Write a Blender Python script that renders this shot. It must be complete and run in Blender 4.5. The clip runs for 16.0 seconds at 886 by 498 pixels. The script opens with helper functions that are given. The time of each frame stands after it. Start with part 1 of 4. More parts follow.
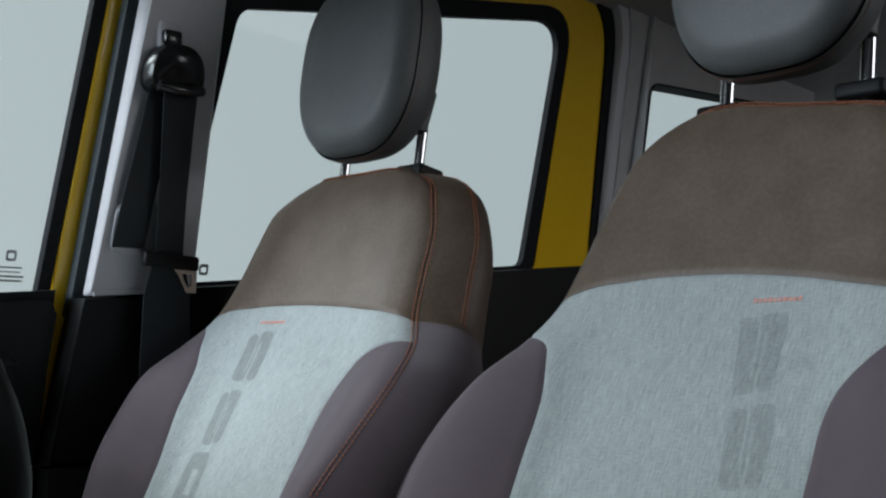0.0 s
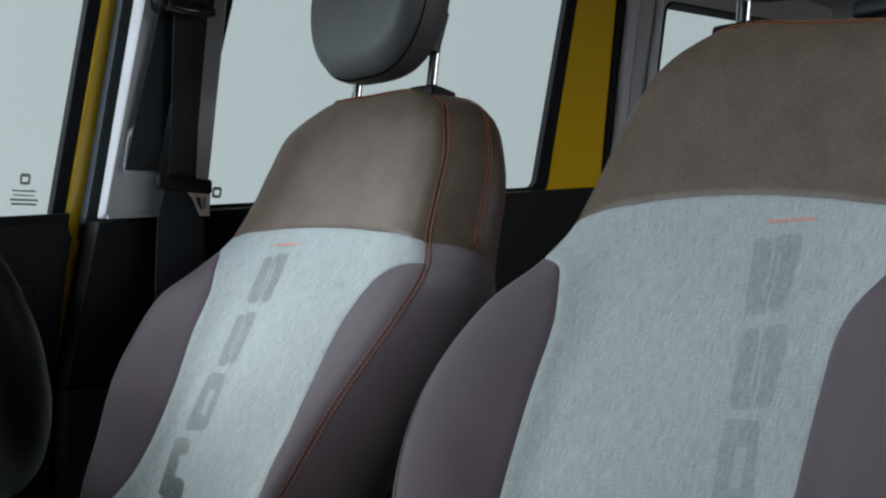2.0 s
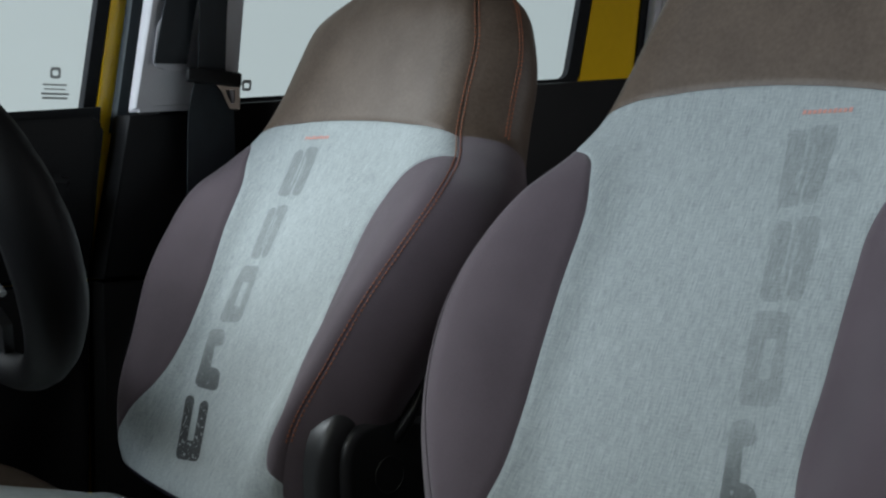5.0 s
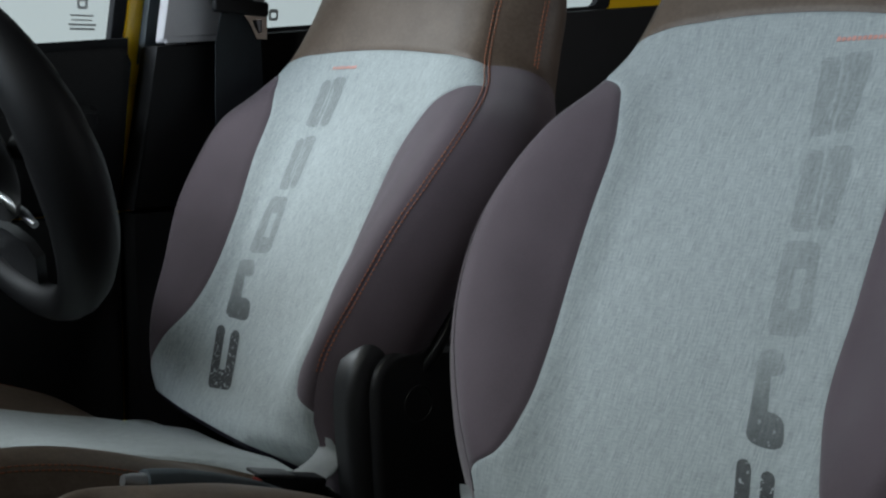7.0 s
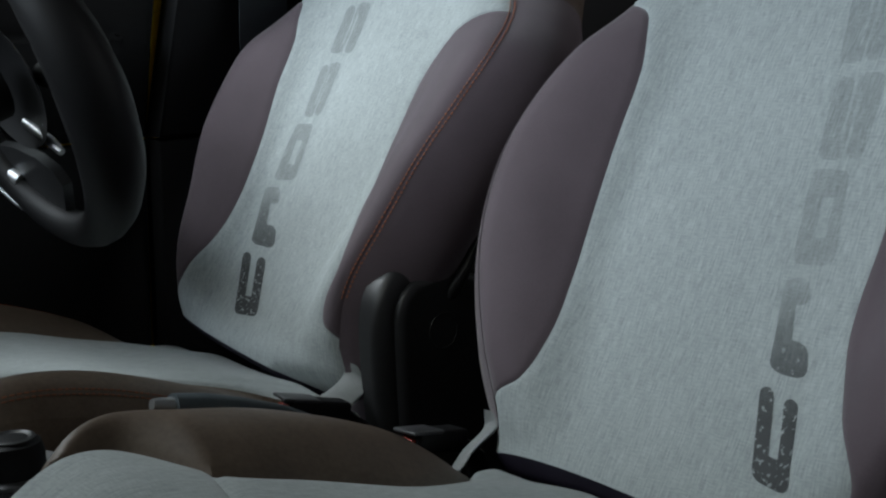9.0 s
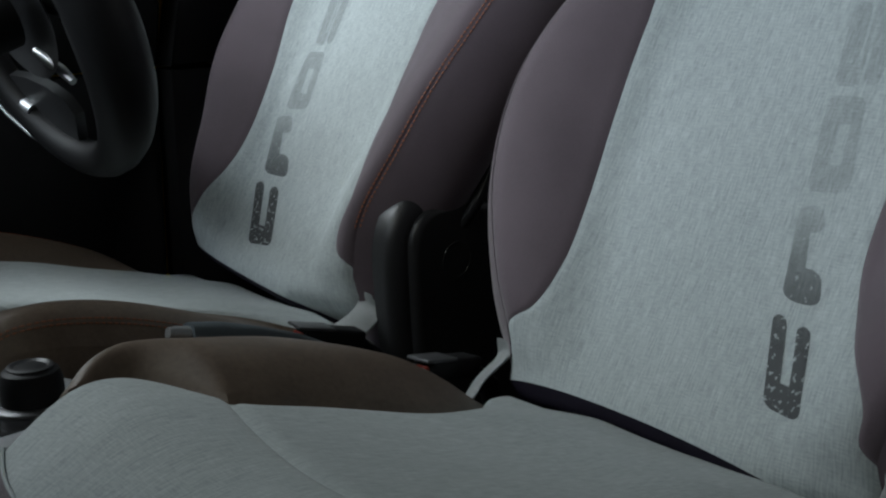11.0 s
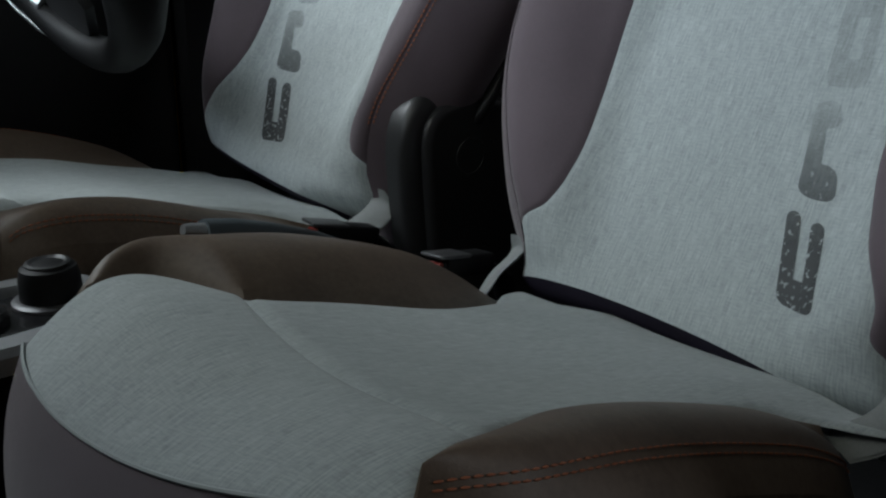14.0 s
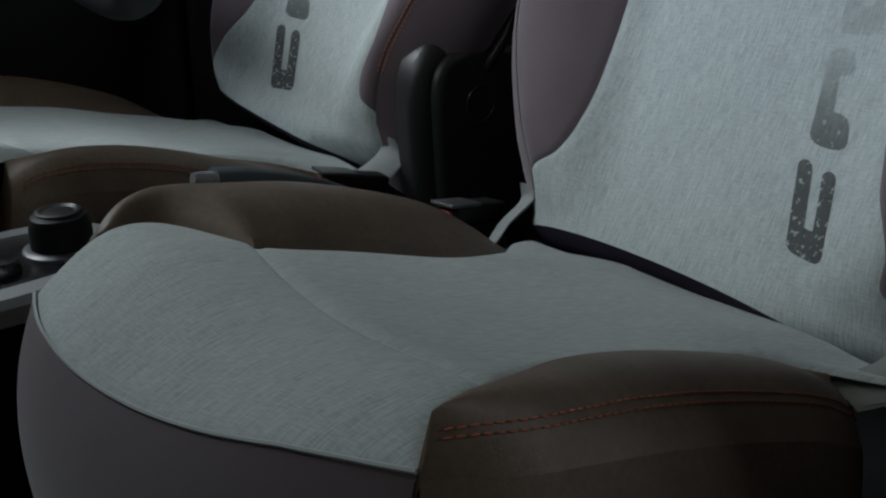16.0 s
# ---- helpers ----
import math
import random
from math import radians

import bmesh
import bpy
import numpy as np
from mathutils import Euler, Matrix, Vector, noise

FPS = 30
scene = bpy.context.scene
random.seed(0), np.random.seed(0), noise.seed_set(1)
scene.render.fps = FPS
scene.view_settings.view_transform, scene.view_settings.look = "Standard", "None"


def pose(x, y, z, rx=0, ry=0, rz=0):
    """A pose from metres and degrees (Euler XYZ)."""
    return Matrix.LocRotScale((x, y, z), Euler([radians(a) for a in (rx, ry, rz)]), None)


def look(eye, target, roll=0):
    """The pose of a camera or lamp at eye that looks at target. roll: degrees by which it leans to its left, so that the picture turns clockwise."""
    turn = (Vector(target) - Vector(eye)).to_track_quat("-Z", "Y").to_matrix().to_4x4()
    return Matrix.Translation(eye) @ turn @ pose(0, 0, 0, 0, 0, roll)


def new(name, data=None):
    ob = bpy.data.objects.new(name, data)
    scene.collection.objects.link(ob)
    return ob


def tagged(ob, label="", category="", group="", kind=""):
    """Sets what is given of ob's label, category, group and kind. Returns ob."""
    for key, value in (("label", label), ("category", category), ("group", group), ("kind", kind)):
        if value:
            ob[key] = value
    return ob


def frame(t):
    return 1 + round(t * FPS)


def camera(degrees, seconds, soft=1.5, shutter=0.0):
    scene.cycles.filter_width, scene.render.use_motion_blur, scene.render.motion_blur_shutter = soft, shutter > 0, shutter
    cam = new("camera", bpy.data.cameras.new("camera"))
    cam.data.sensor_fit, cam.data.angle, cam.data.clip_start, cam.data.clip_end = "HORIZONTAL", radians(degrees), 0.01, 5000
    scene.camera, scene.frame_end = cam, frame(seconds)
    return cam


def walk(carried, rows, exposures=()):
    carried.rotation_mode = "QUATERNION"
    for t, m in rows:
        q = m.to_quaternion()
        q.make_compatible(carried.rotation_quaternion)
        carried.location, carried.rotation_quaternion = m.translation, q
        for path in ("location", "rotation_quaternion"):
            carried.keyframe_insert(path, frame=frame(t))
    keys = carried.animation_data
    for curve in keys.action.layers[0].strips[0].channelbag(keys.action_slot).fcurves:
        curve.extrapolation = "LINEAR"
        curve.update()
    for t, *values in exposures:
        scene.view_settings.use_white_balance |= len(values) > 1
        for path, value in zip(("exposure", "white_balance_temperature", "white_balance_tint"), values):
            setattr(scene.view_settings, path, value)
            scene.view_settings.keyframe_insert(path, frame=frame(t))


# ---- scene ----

# camera: it tilts slowly down where it stands, in the open passenger doorway
cam = camera(41.0, 16.0, soft=2.3)
EYE = (-0.4008, -0.5843, 1.0063)
TURNS = [
    (0.0, 95.169, 0.569, -46.322), (0.5, 94.32, 0.548, -46.194), (1.0, 93.369, 0.606, -46.032),
    (1.5, 92.412, 0.649, -45.882), (2.0, 91.396, 0.75, -45.681), (2.5, 90.509, 0.788, -45.464),
    (3.0, 89.545, 0.844, -45.196), (3.5, 88.688, 0.868, -44.98), (4.0, 87.842, 0.87, -44.74),
    (6.5, 83.795, 1.074, -43.202), (7.0, 82.907, 1.15, -42.838), (7.5, 82.119, 1.17, -42.527),
    (8.0, 81.283, 1.172, -42.172), (8.5, 80.424, 1.15, -41.885), (9.0, 79.441, 1.2, -41.629),
    (11.5, 75.121, 1.54, -40.943), (12.0, 74.205, 1.58, -40.847), (12.5, 73.462, 1.65, -40.76),
    (13.0, 72.623, 1.68, -40.644), (13.5, 71.829, 1.73, -40.555), (14.0, 71.032, 1.74, -40.423),
    (14.5, 70.341, 1.784, -40.334), (15.0, 69.677, 1.801, -40.192), (15.5, 69.103, 1.833, -40.083),
    (16.0, 68.562, 1.872, -39.974),
]
walk(cam, [(t, pose(*EYE, a, b, c)) for t, a, b, c in TURNS])

# ---- light: a dim studio with a self-glowing backdrop beyond the car and a large softbox over the bonnet
world = bpy.data.worlds.new("studio")
world.use_nodes = True
scene.world = world
wn = world.node_tree.nodes
wn["Background"].inputs[0].default_value = (0.80, 0.88, 1.0, 1)
wn["Background"].inputs[1].default_value = 0.050


def softbox(name, eye, target, sx, sy, watts, colour):
    lamp = bpy.data.lights.new(name, "AREA")
    lamp.shape, lamp.size, lamp.size_y, lamp.energy, lamp.color = "RECTANGLE", sx, sy, watts, colour
    ob = new(name, lamp)
    ob.matrix_world = look(eye, target)
    return ob


softbox("softbox_front", (-2.3, 1.2, 2.08), (0.5, 0.4, 0.98), 2.0, 1.1, 100, (0.79, 0.905, 1.0))
softbox("softbox_window", (-1.0, 2.6, 3.2), (0.45, 0.7, 0.85), 1.4, 1.1, 102, (0.86, 0.945, 0.99))
# unseen fill lamp, added to brighten the passenger cushion and tinted to suit it
softbox("cushion_fill", (-1.9, -0.2, 2.9), (0.1, 0.0, 0.65), 1.4, 0.8, 12, (0.96, 1.0, 0.88))
softbox("softbox_rear", (3.0, -3.0, 2.0), (1.4, 0.9, 1.4), 2.0, 1.4, 33, (0.95, 0.97, 1.0))
scene.view_settings.exposure = 0.0


# ---- materials
def mat(name, base, rough=0.6, metal=0.0, spec=0.5):
    m = bpy.data.materials.new(name)
    m.use_nodes = True
    b = m.node_tree.nodes["Principled BSDF"]
    b.inputs["Base Color"].default_value = (*base, 1)
    b.inputs["Roughness"].default_value = rough
    b.inputs["Metallic"].default_value = metal
    b.inputs["Specular IOR Level"].default_value = spec
    return m


def node(m, kind, **inputs):
    n = m.node_tree.nodes.new(kind)
    for key, value in inputs.items():
        n.inputs[key.replace("_", " ")].default_value = value
    return n


def link(m, a, b):
    m.node_tree.links.new(a, b)


def coords(m, scale=(1, 1, 1)):
    tc = m.node_tree.nodes.new("ShaderNodeTexCoord")
    mp = m.node_tree.nodes.new("ShaderNodeMapping")
    mp.inputs["Scale"].default_value = scale
    link(m, tc.outputs["Object"], mp.inputs["Vector"])
    return mp.outputs["Vector"]


def mottle(m, dark, light, scales, detail=3.0, lo=0.3, hi=0.7, bump=0.0, dist=0.001, bump_scale=None):
    """Colour varied at two scales between dark and light, with a fine relief."""
    b = m.node_tree.nodes["Principled BSDF"]
    a = node(m, "ShaderNodeTexNoise", Scale=scales[0], Detail=detail)
    c = node(m, "ShaderNodeTexNoise", Scale=scales[1], Detail=detail)
    v = coords(m)
    link(m, v, a.inputs["Vector"])
    link(m, v, c.inputs["Vector"])
    mix = node(m, "ShaderNodeMath")
    mix.operation = "ADD"
    half = node(m, "ShaderNodeMath")
    half.operation = "MULTIPLY"
    half.inputs[1].default_value = 0.5
    link(m, a.outputs["Fac"], mix.inputs[0])
    link(m, c.outputs["Fac"], mix.inputs[1])
    link(m, mix.outputs[0], half.inputs[0])
    ramp = m.node_tree.nodes.new("ShaderNodeValToRGB")
    ramp.color_ramp.elements[0].position, ramp.color_ramp.elements[1].position = lo, hi
    ramp.color_ramp.elements[0].color, ramp.color_ramp.elements[1].color = (*dark, 1), (*light, 1)
    link(m, half.outputs[0], ramp.inputs["Fac"])
    link(m, ramp.outputs["Color"], b.inputs["Base Color"])
    if bump:
        g = node(m, "ShaderNodeTexNoise", Scale=bump_scale or scales[1], Detail=4.0)
        link(m, v, g.inputs["Vector"])
        bp = node(m, "ShaderNodeBump", Strength=bump, Distance=dist)
        link(m, g.outputs["Fac"], bp.inputs["Height"])
        link(m, bp.outputs["Normal"], b.inputs["Normal"])
    return m


def woven(name, dark, light, sheen):
    """Melange cloth: thin threads along and across (UV in metres), flecked."""
    m = mat(name, light, 0.85, 0, 0.25)
    nt = m.node_tree
    b = nt.nodes["Principled BSDF"]
    b.inputs["Sheen Weight"].default_value = sheen
    b.inputs["Sheen Roughness"].default_value = 0.4
    uv = nt.nodes.new("ShaderNodeUVMap")
    values = []
    for sc, det in (((640, 60, 1), 3.0), ((110, 760, 1), 2.0), ((70, 16, 1), 3.0), ((9, 6, 1), 2.0)):
        mp = nt.nodes.new("ShaderNodeMapping")
        mp.inputs["Scale"].default_value = sc
        link(m, uv.outputs["UV"], mp.inputs["Vector"])
        n = node(m, "ShaderNodeTexNoise", Scale=1.0, Detail=det)
        link(m, mp.outputs["Vector"], n.inputs["Vector"])
        values.append(n.outputs["Fac"])
    weights = (0.46, 0.30, 0.12, 0.12)
    total = None
    for v, w in zip(values, weights):
        k = node(m, "ShaderNodeMath")
        k.operation = "MULTIPLY_ADD"
        link(m, v, k.inputs[0])
        k.inputs[1].default_value = w
        if total is None:
            k.inputs[2].default_value = 0.0
        else:
            link(m, total, k.inputs[2])
        total = k.outputs[0]
    ramp = nt.nodes.new("ShaderNodeValToRGB")
    ramp.color_ramp.elements[0].position, ramp.color_ramp.elements[1].position = 0.36, 0.64
    ramp.color_ramp.elements[0].color, ramp.color_ramp.elements[1].color = (*dark, 1), (*light, 1)
    link(m, total, ramp.inputs["Fac"])
    link(m, ramp.outputs["Color"], b.inputs["Base Color"])
    bp = node(m, "ShaderNodeBump", Strength=0.5, Distance=0.0006)
    link(m, total, bp.inputs["Height"])
    link(m, bp.outputs["Normal"], b.inputs["Normal"])
    return m


GREY = woven("grey_melange_cloth", (0.250, 0.277, 0.277), (0.425, 0.462, 0.462), 0.15)
PURPLE = mottle(mat("mauve_brown_cloth", (0.09, 0.07, 0.075), 0.75, 0, 0.3), (0.079, 0.058, 0.068), (0.115, 0.086, 0.100), (14, 900), bump=0.5, dist=0.0005, bump_scale=1600)
PURPLE.node_tree.nodes["Principled BSDF"].inputs["Sheen Weight"].default_value = 0.25
LEATHER = mottle(mat("brown_leather", (0.085, 0.062, 0.048), 0.52, 0, 0.38), (0.080, 0.056, 0.041), (0.132, 0.096, 0.071), (24, 200), bump=0.35, dist=0.0006, bump_scale=700)
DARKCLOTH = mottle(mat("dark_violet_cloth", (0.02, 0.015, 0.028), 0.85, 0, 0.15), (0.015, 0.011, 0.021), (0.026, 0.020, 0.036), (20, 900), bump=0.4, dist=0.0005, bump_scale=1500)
HEADREST = mottle(mat("grey_leatherette", (0.10, 0.105, 0.105), 0.55, 0, 0.5), (0.085, 0.090, 0.090), (0.115, 0.12, 0.12), (9, 240), bump=0.3, dist=0.0005, bump_scale=900)
THREAD = mottle(mat("rust_thread", (0.30, 0.10, 0.045), 0.7), (0.24, 0.075, 0.035), (0.40, 0.13, 0.055), (60, 900))
BLACK = mottle(mat("black_plastic", (0.012, 0.012, 0.013), 0.55, 0, 0.2), (0.005, 0.005, 0.0055), (0.009, 0.009, 0.010), (12, 300), bump=0.25, dist=0.0004, bump_scale=1200)
RUBBER = mottle(mat("black_rubber", (0.010, 0.011, 0.013), 0.7, 0, 0.15), (0.008, 0.009, 0.011), (0.015, 0.016, 0.018), (20, 200))
SLATE = mottle(mat("slate_rubber", (0.05, 0.065, 0.075), 0.6), (0.045, 0.058, 0.068), (0.06, 0.075, 0.085), (20, 200))
TRIM = mottle(mat("pale_grey_trim", (0.55, 0.54, 0.56), 0.5), (0.56, 0.55, 0.58), (0.63, 0.62, 0.65), (10, 400), bump=0.3, dist=0.0004, bump_scale=1500)
LINING = mottle(mat("grey_roof_lining", (0.33, 0.33, 0.33), 0.95), (0.44, 0.43, 0.435), (0.54, 0.53, 0.53), (30, 900), bump=0.6, dist=0.0008, bump_scale=900)
YELLOW = mottle(mat("yellow_paint", (0.75, 0.46, 0.01), 0.3), (0.88, 0.54, 0.006), (0.95, 0.59, 0.010), (5, 60))
YELLOW.node_tree.nodes["Principled BSDF"].inputs["Coat Weight"].default_value = 0.5
CHROME = mottle(mat("polished_steel", (0.7, 0.7, 0.72), 0.14, 1.0), (0.62, 0.62, 0.64), (0.75, 0.75, 0.77), (30, 300))
SATIN = mottle(mat("satin_silver", (0.42, 0.43, 0.44), 0.38, 0.8), (0.38, 0.39, 0.40), (0.46, 0.47, 0.48), (20, 300))
WEBBING = mottle(mat("black_webbing", (0.016, 0.019, 0.022), 0.7), (0.010, 0.014, 0.018), (0.019, 0.025, 0.031), (40, 700), bump=0.6, dist=0.0006, bump_scale=1500)
GREYWEB = mottle(mat("grey_webbing", (0.22, 0.23, 0.23), 0.8), (0.18, 0.19, 0.19), (0.27, 0.28, 0.28), (40, 900), bump=0.5, dist=0.0005, bump_scale=1500)
CARPET = mottle(mat("dark_carpet", (0.012, 0.012, 0.013), 0.95), (0.008, 0.008, 0.009), (0.018, 0.018, 0.02), (40, 900), bump=0.8, dist=0.002, bump_scale=900)
RED = mottle(mat("red_plastic", (0.30, 0.03, 0.02), 0.4), (0.25, 0.025, 0.015), (0.33, 0.035, 0.02), (40, 300))
REDTAG = mottle(mat("coral_red_ink", (0.62, 0.13, 0.09), 0.7), (0.52, 0.25, 0.21), (0.66, 0.34, 0.29), (200, 900))
CONCRETE = mottle(mat("studio_floor", (0.45, 0.46, 0.46), 0.5), (0.075, 0.078, 0.078), (0.11, 0.113, 0.113), (0.8, 12))
FROST = mottle(mat("grey_glass_print", (0.42, 0.46, 0.46), 0.6), (0.46, 0.50, 0.50), (0.54, 0.58, 0.58), (60, 400))
STEEL = mottle(mat("worn_bracket", (0.10, 0.10, 0.105), 0.45, 0.5), (0.08, 0.08, 0.085), (0.13, 0.13, 0.135), (20, 300))

SATINBLACK = mottle(mat("satin_black_plastic", (0.012, 0.012, 0.013), 0.42, 0, 0.42), (0.014, 0.014, 0.015), (0.021, 0.021, 0.022), (12, 300), bump=0.2, dist=0.0003, bump_scale=1200)
GLOSSBLACK = mottle(mat("gloss_black_plastic", (0.012, 0.012, 0.013), 0.22, 0, 0.5), (0.010, 0.010, 0.011), (0.015, 0.015, 0.016), (12, 200))
# the backdrop's brightness is emission in its material; no lamp lights it
SCREEN = bpy.data.materials.new("glowing_backdrop")
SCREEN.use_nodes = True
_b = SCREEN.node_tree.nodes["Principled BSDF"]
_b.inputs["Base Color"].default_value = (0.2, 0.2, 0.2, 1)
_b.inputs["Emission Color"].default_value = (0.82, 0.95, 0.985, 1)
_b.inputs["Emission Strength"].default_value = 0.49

GLASS = bpy.data.materials.new("window_glass")
GLASS.use_nodes = True
_nt = GLASS.node_tree
_nt.nodes.remove(_nt.nodes["Principled BSDF"])
_tr = _nt.nodes.new("ShaderNodeBsdfTransparent")
_tr.inputs[0].default_value = (0.95, 0.97, 0.97, 1)
_gl = _nt.nodes.new("ShaderNodeBsdfGlossy")
_gl.inputs["Roughness"].default_value = 0.02
_mx = _nt.nodes.new("ShaderNodeMixShader")
_mx.inputs[0].default_value = 0.006
_nt.links.new(_tr.outputs[0], _mx.inputs[1])
_nt.links.new(_gl.outputs[0], _mx.inputs[2])
_nt.links.new(_mx.outputs[0], _nt.nodes["Material Output"].inputs["Surface"])


def worn_print(name, top_opacity):
    """Grey-black print on the cloth, rubbed through in flecks."""
    m = mat(name, (0.045, 0.048, 0.05), 0.6, 0, 0.3)
    nt = m.node_tree
    b, out = nt.nodes["Principled BSDF"], nt.nodes["Material Output"]
    uv = nt.nodes.new("ShaderNodeUVMap")
    sep = nt.nodes.new("ShaderNodeSeparateXYZ")
    link(m, uv.outputs["UV"], sep.inputs[0])
    n = node(m, "ShaderNodeTexNoise", Scale=200.0, Detail=5.0)
    link(m, uv.outputs["UV"], n.inputs["Vector"])
    # the print wears off in crumbs at its foot and is even above
    low = nt.nodes.new("ShaderNodeMapRange")
    for key, value in (("From Min", -0.09), ("From Max", 0.04), ("To Min", 0.085), ("To Max", 0.17)):
        low.inputs[key].default_value = value
    link(m, sep.outputs["Y"], low.inputs["Value"])
    lifted = node(m, "ShaderNodeMath")
    link(m, n.outputs["Fac"], lifted.inputs[0])
    link(m, low.outputs[0], lifted.inputs[1])
    ramp = nt.nodes.new("ShaderNodeMapRange")
    for key, value in (("From Min", 0.50), ("From Max", 0.54), ("To Min", 0.08), ("To Max", 0.88)):
        ramp.inputs[key].default_value = value
    link(m, lifted.outputs[0], ramp.inputs["Value"])
    # opacity drops upward in place of the sheen on the glossy upper print
    fade = nt.nodes.new("ShaderNodeMapRange")
    for key, value in (("From Min", -0.02), ("From Max", 0.10), ("To Min", 1.0), ("To Max", top_opacity)):
        fade.inputs[key].default_value = value
    link(m, sep.outputs["Y"], fade.inputs["Value"])
    k = node(m, "ShaderNodeMath")
    k.operation = "MULTIPLY"
    link(m, ramp.outputs[0], k.inputs[0])
    link(m, fade.outputs[0], k.inputs[1])
    clear = nt.nodes.new("ShaderNodeBsdfTransparent")
    mix = nt.nodes.new("ShaderNodeMixShader")
    link(m, k.outputs[0], mix.inputs[0])
    link(m, clear.outputs[0], mix.inputs[1])
    link(m, b.outputs[0], mix.inputs[2])
    link(m, mix.outputs[0], out.inputs["Surface"])
    return m


FAINT_PRINT, PRINT = worn_print("faint_grey_print", 0.15), worn_print("grey_print", 0.24)


# ---- builders
def smooth(ob):
    for p in ob.data.polygons:
        p.use_smooth = True
    return ob


def link_mesh(name, bm, material, parent=None, label="", flat=False):
    bmesh.ops.recalc_face_normals(bm, faces=bm.faces)
    me = bpy.data.meshes.new(name)
    bm.to_mesh(me)
    bm.free()
    me.materials.append(material)
    ob = new(name, me)
    if not flat:
        smooth(ob)
        me.set_sharp_from_angle(angle=radians(38))
    if parent is not None:
        ob.parent = parent
    if label:
        tagged(ob, label)
    return ob


part = link_mesh


def thing(name, label, category, at=(0, 0, 0), group="", kind=""):
    ob = new(name)
    ob.empty_display_size = 0.05
    ob.location = at
    return tagged(ob, label, category, group, kind)


def patch(bm, fn, nu, nv, uvfn=None):
    """A grid of fn(a, b), a and b from 0 to 1; UV in metres from uvfn."""
    vs = [[bm.verts.new(fn(i / nu, j / nv)) for i in range(nu + 1)] for j in range(nv + 1)]
    lay = bm.loops.layers.uv.verify() if uvfn else None
    for j in range(nv):
        for i in range(nu):
            quad = ((i, j), (i + 1, j), (i + 1, j + 1), (i, j + 1))
            try:
                f = bm.faces.new([vs[q][p] for p, q in quad])
            except ValueError:
                continue
            if lay:
                for lp, (p, q) in zip(f.loops, quad):
                    lp[lay].uv = uvfn(p / nu, q / nv)
    return vs


def table(rows):
    """A smooth curve through rows of (x, y, ...): a function of x that gives the rest as a tuple."""
    xs = [r[0] for r in rows]

    def at(x):
        x = min(max(x, xs[0]), xs[-1])
        k = max(i for i in range(len(xs) - 1) if xs[i] <= x or i == 0)
        x0, x1 = xs[k], xs[k + 1]
        t = (x - x0) / (x1 - x0)
        res = []
        for c in range(1, len(rows[0])):
            y0, y1 = rows[k][c], rows[k + 1][c]
            m0 = (y1 - rows[k - 1][c]) / (x1 - xs[k - 1]) if k else (y1 - y0) / (x1 - x0)
            m1 = (rows[k + 2][c] - y0) / (xs[k + 2] - x0) if k + 2 < len(xs) else (y1 - y0) / (x1 - x0)
            d = x1 - x0
            res.append((2 * t**3 - 3 * t**2 + 1) * y0 + (t**3 - 2 * t**2 + t) * d * m0 + (-2 * t**3 + 3 * t**2) * y1 + (t**3 - t**2) * d * m1)
        return tuple(res)

    return at


def sstep(a, b, x):
    t = min(max((x - a) / (b - a), 0), 1)
    return t * t * (3 - 2 * t)


def box(bm, x0, x1, y0, y1, z0, z1, bevel=0.0, m=None, seg=2):
    made = bmesh.ops.create_cube(bm, size=1.0)["verts"]
    bmesh.ops.scale(bm, vec=(x1 - x0, y1 - y0, z1 - z0), verts=made)
    bmesh.ops.translate(bm, vec=((x0 + x1) / 2, (y0 + y1) / 2, (z0 + z1) / 2), verts=made)
    if bevel:
        edges = list({e for v in made for e in v.link_edges})
        res = bmesh.ops.bevel(bm, geom=edges, offset=bevel, segments=seg, affect="EDGES", profile=0.5)
        made = list({v for f in res["faces"] for v in f.verts} | {v for v in made if v.is_valid})
    if m is not None:
        bmesh.ops.transform(bm, matrix=m, verts=made)
    return made


def tube(bm, pts, radius, n=10, closed=False, squash=None):
    """A round tube along pts; radius a number or a function of 0..1."""
    pts = [Vector(p) for p in pts]
    rings = []
    count = len(pts)
    up = Vector((0.13, 0.31, 0.94))
    for i, p in enumerate(pts):
        a = pts[(i - 1) % count] if closed or i else pts[0]
        b = pts[(i + 1) % count] if closed or i < count - 1 else pts[-1]
        d = (b - a).normalized()
        s = d.cross(up).normalized()
        w = s.cross(d).normalized()
        r = radius(i / (count - 1)) if callable(radius) else radius
        rings.append([bm.verts.new(p + (s * math.cos(k * math.tau / n) * (squash[0] if squash else 1) + w * math.sin(k * math.tau / n) * (squash[1] if squash else 1)) * r) for k in range(n)])
    for i in range(count if closed else count - 1):
        r0, r1 = rings[i], rings[(i + 1) % count]
        for k in range(n):
            bm.faces.new((r0[k], r0[(k + 1) % n], r1[(k + 1) % n], r1[k]))
    if not closed:
        bm.faces.new(rings[0])
        bm.faces.new(rings[-1])


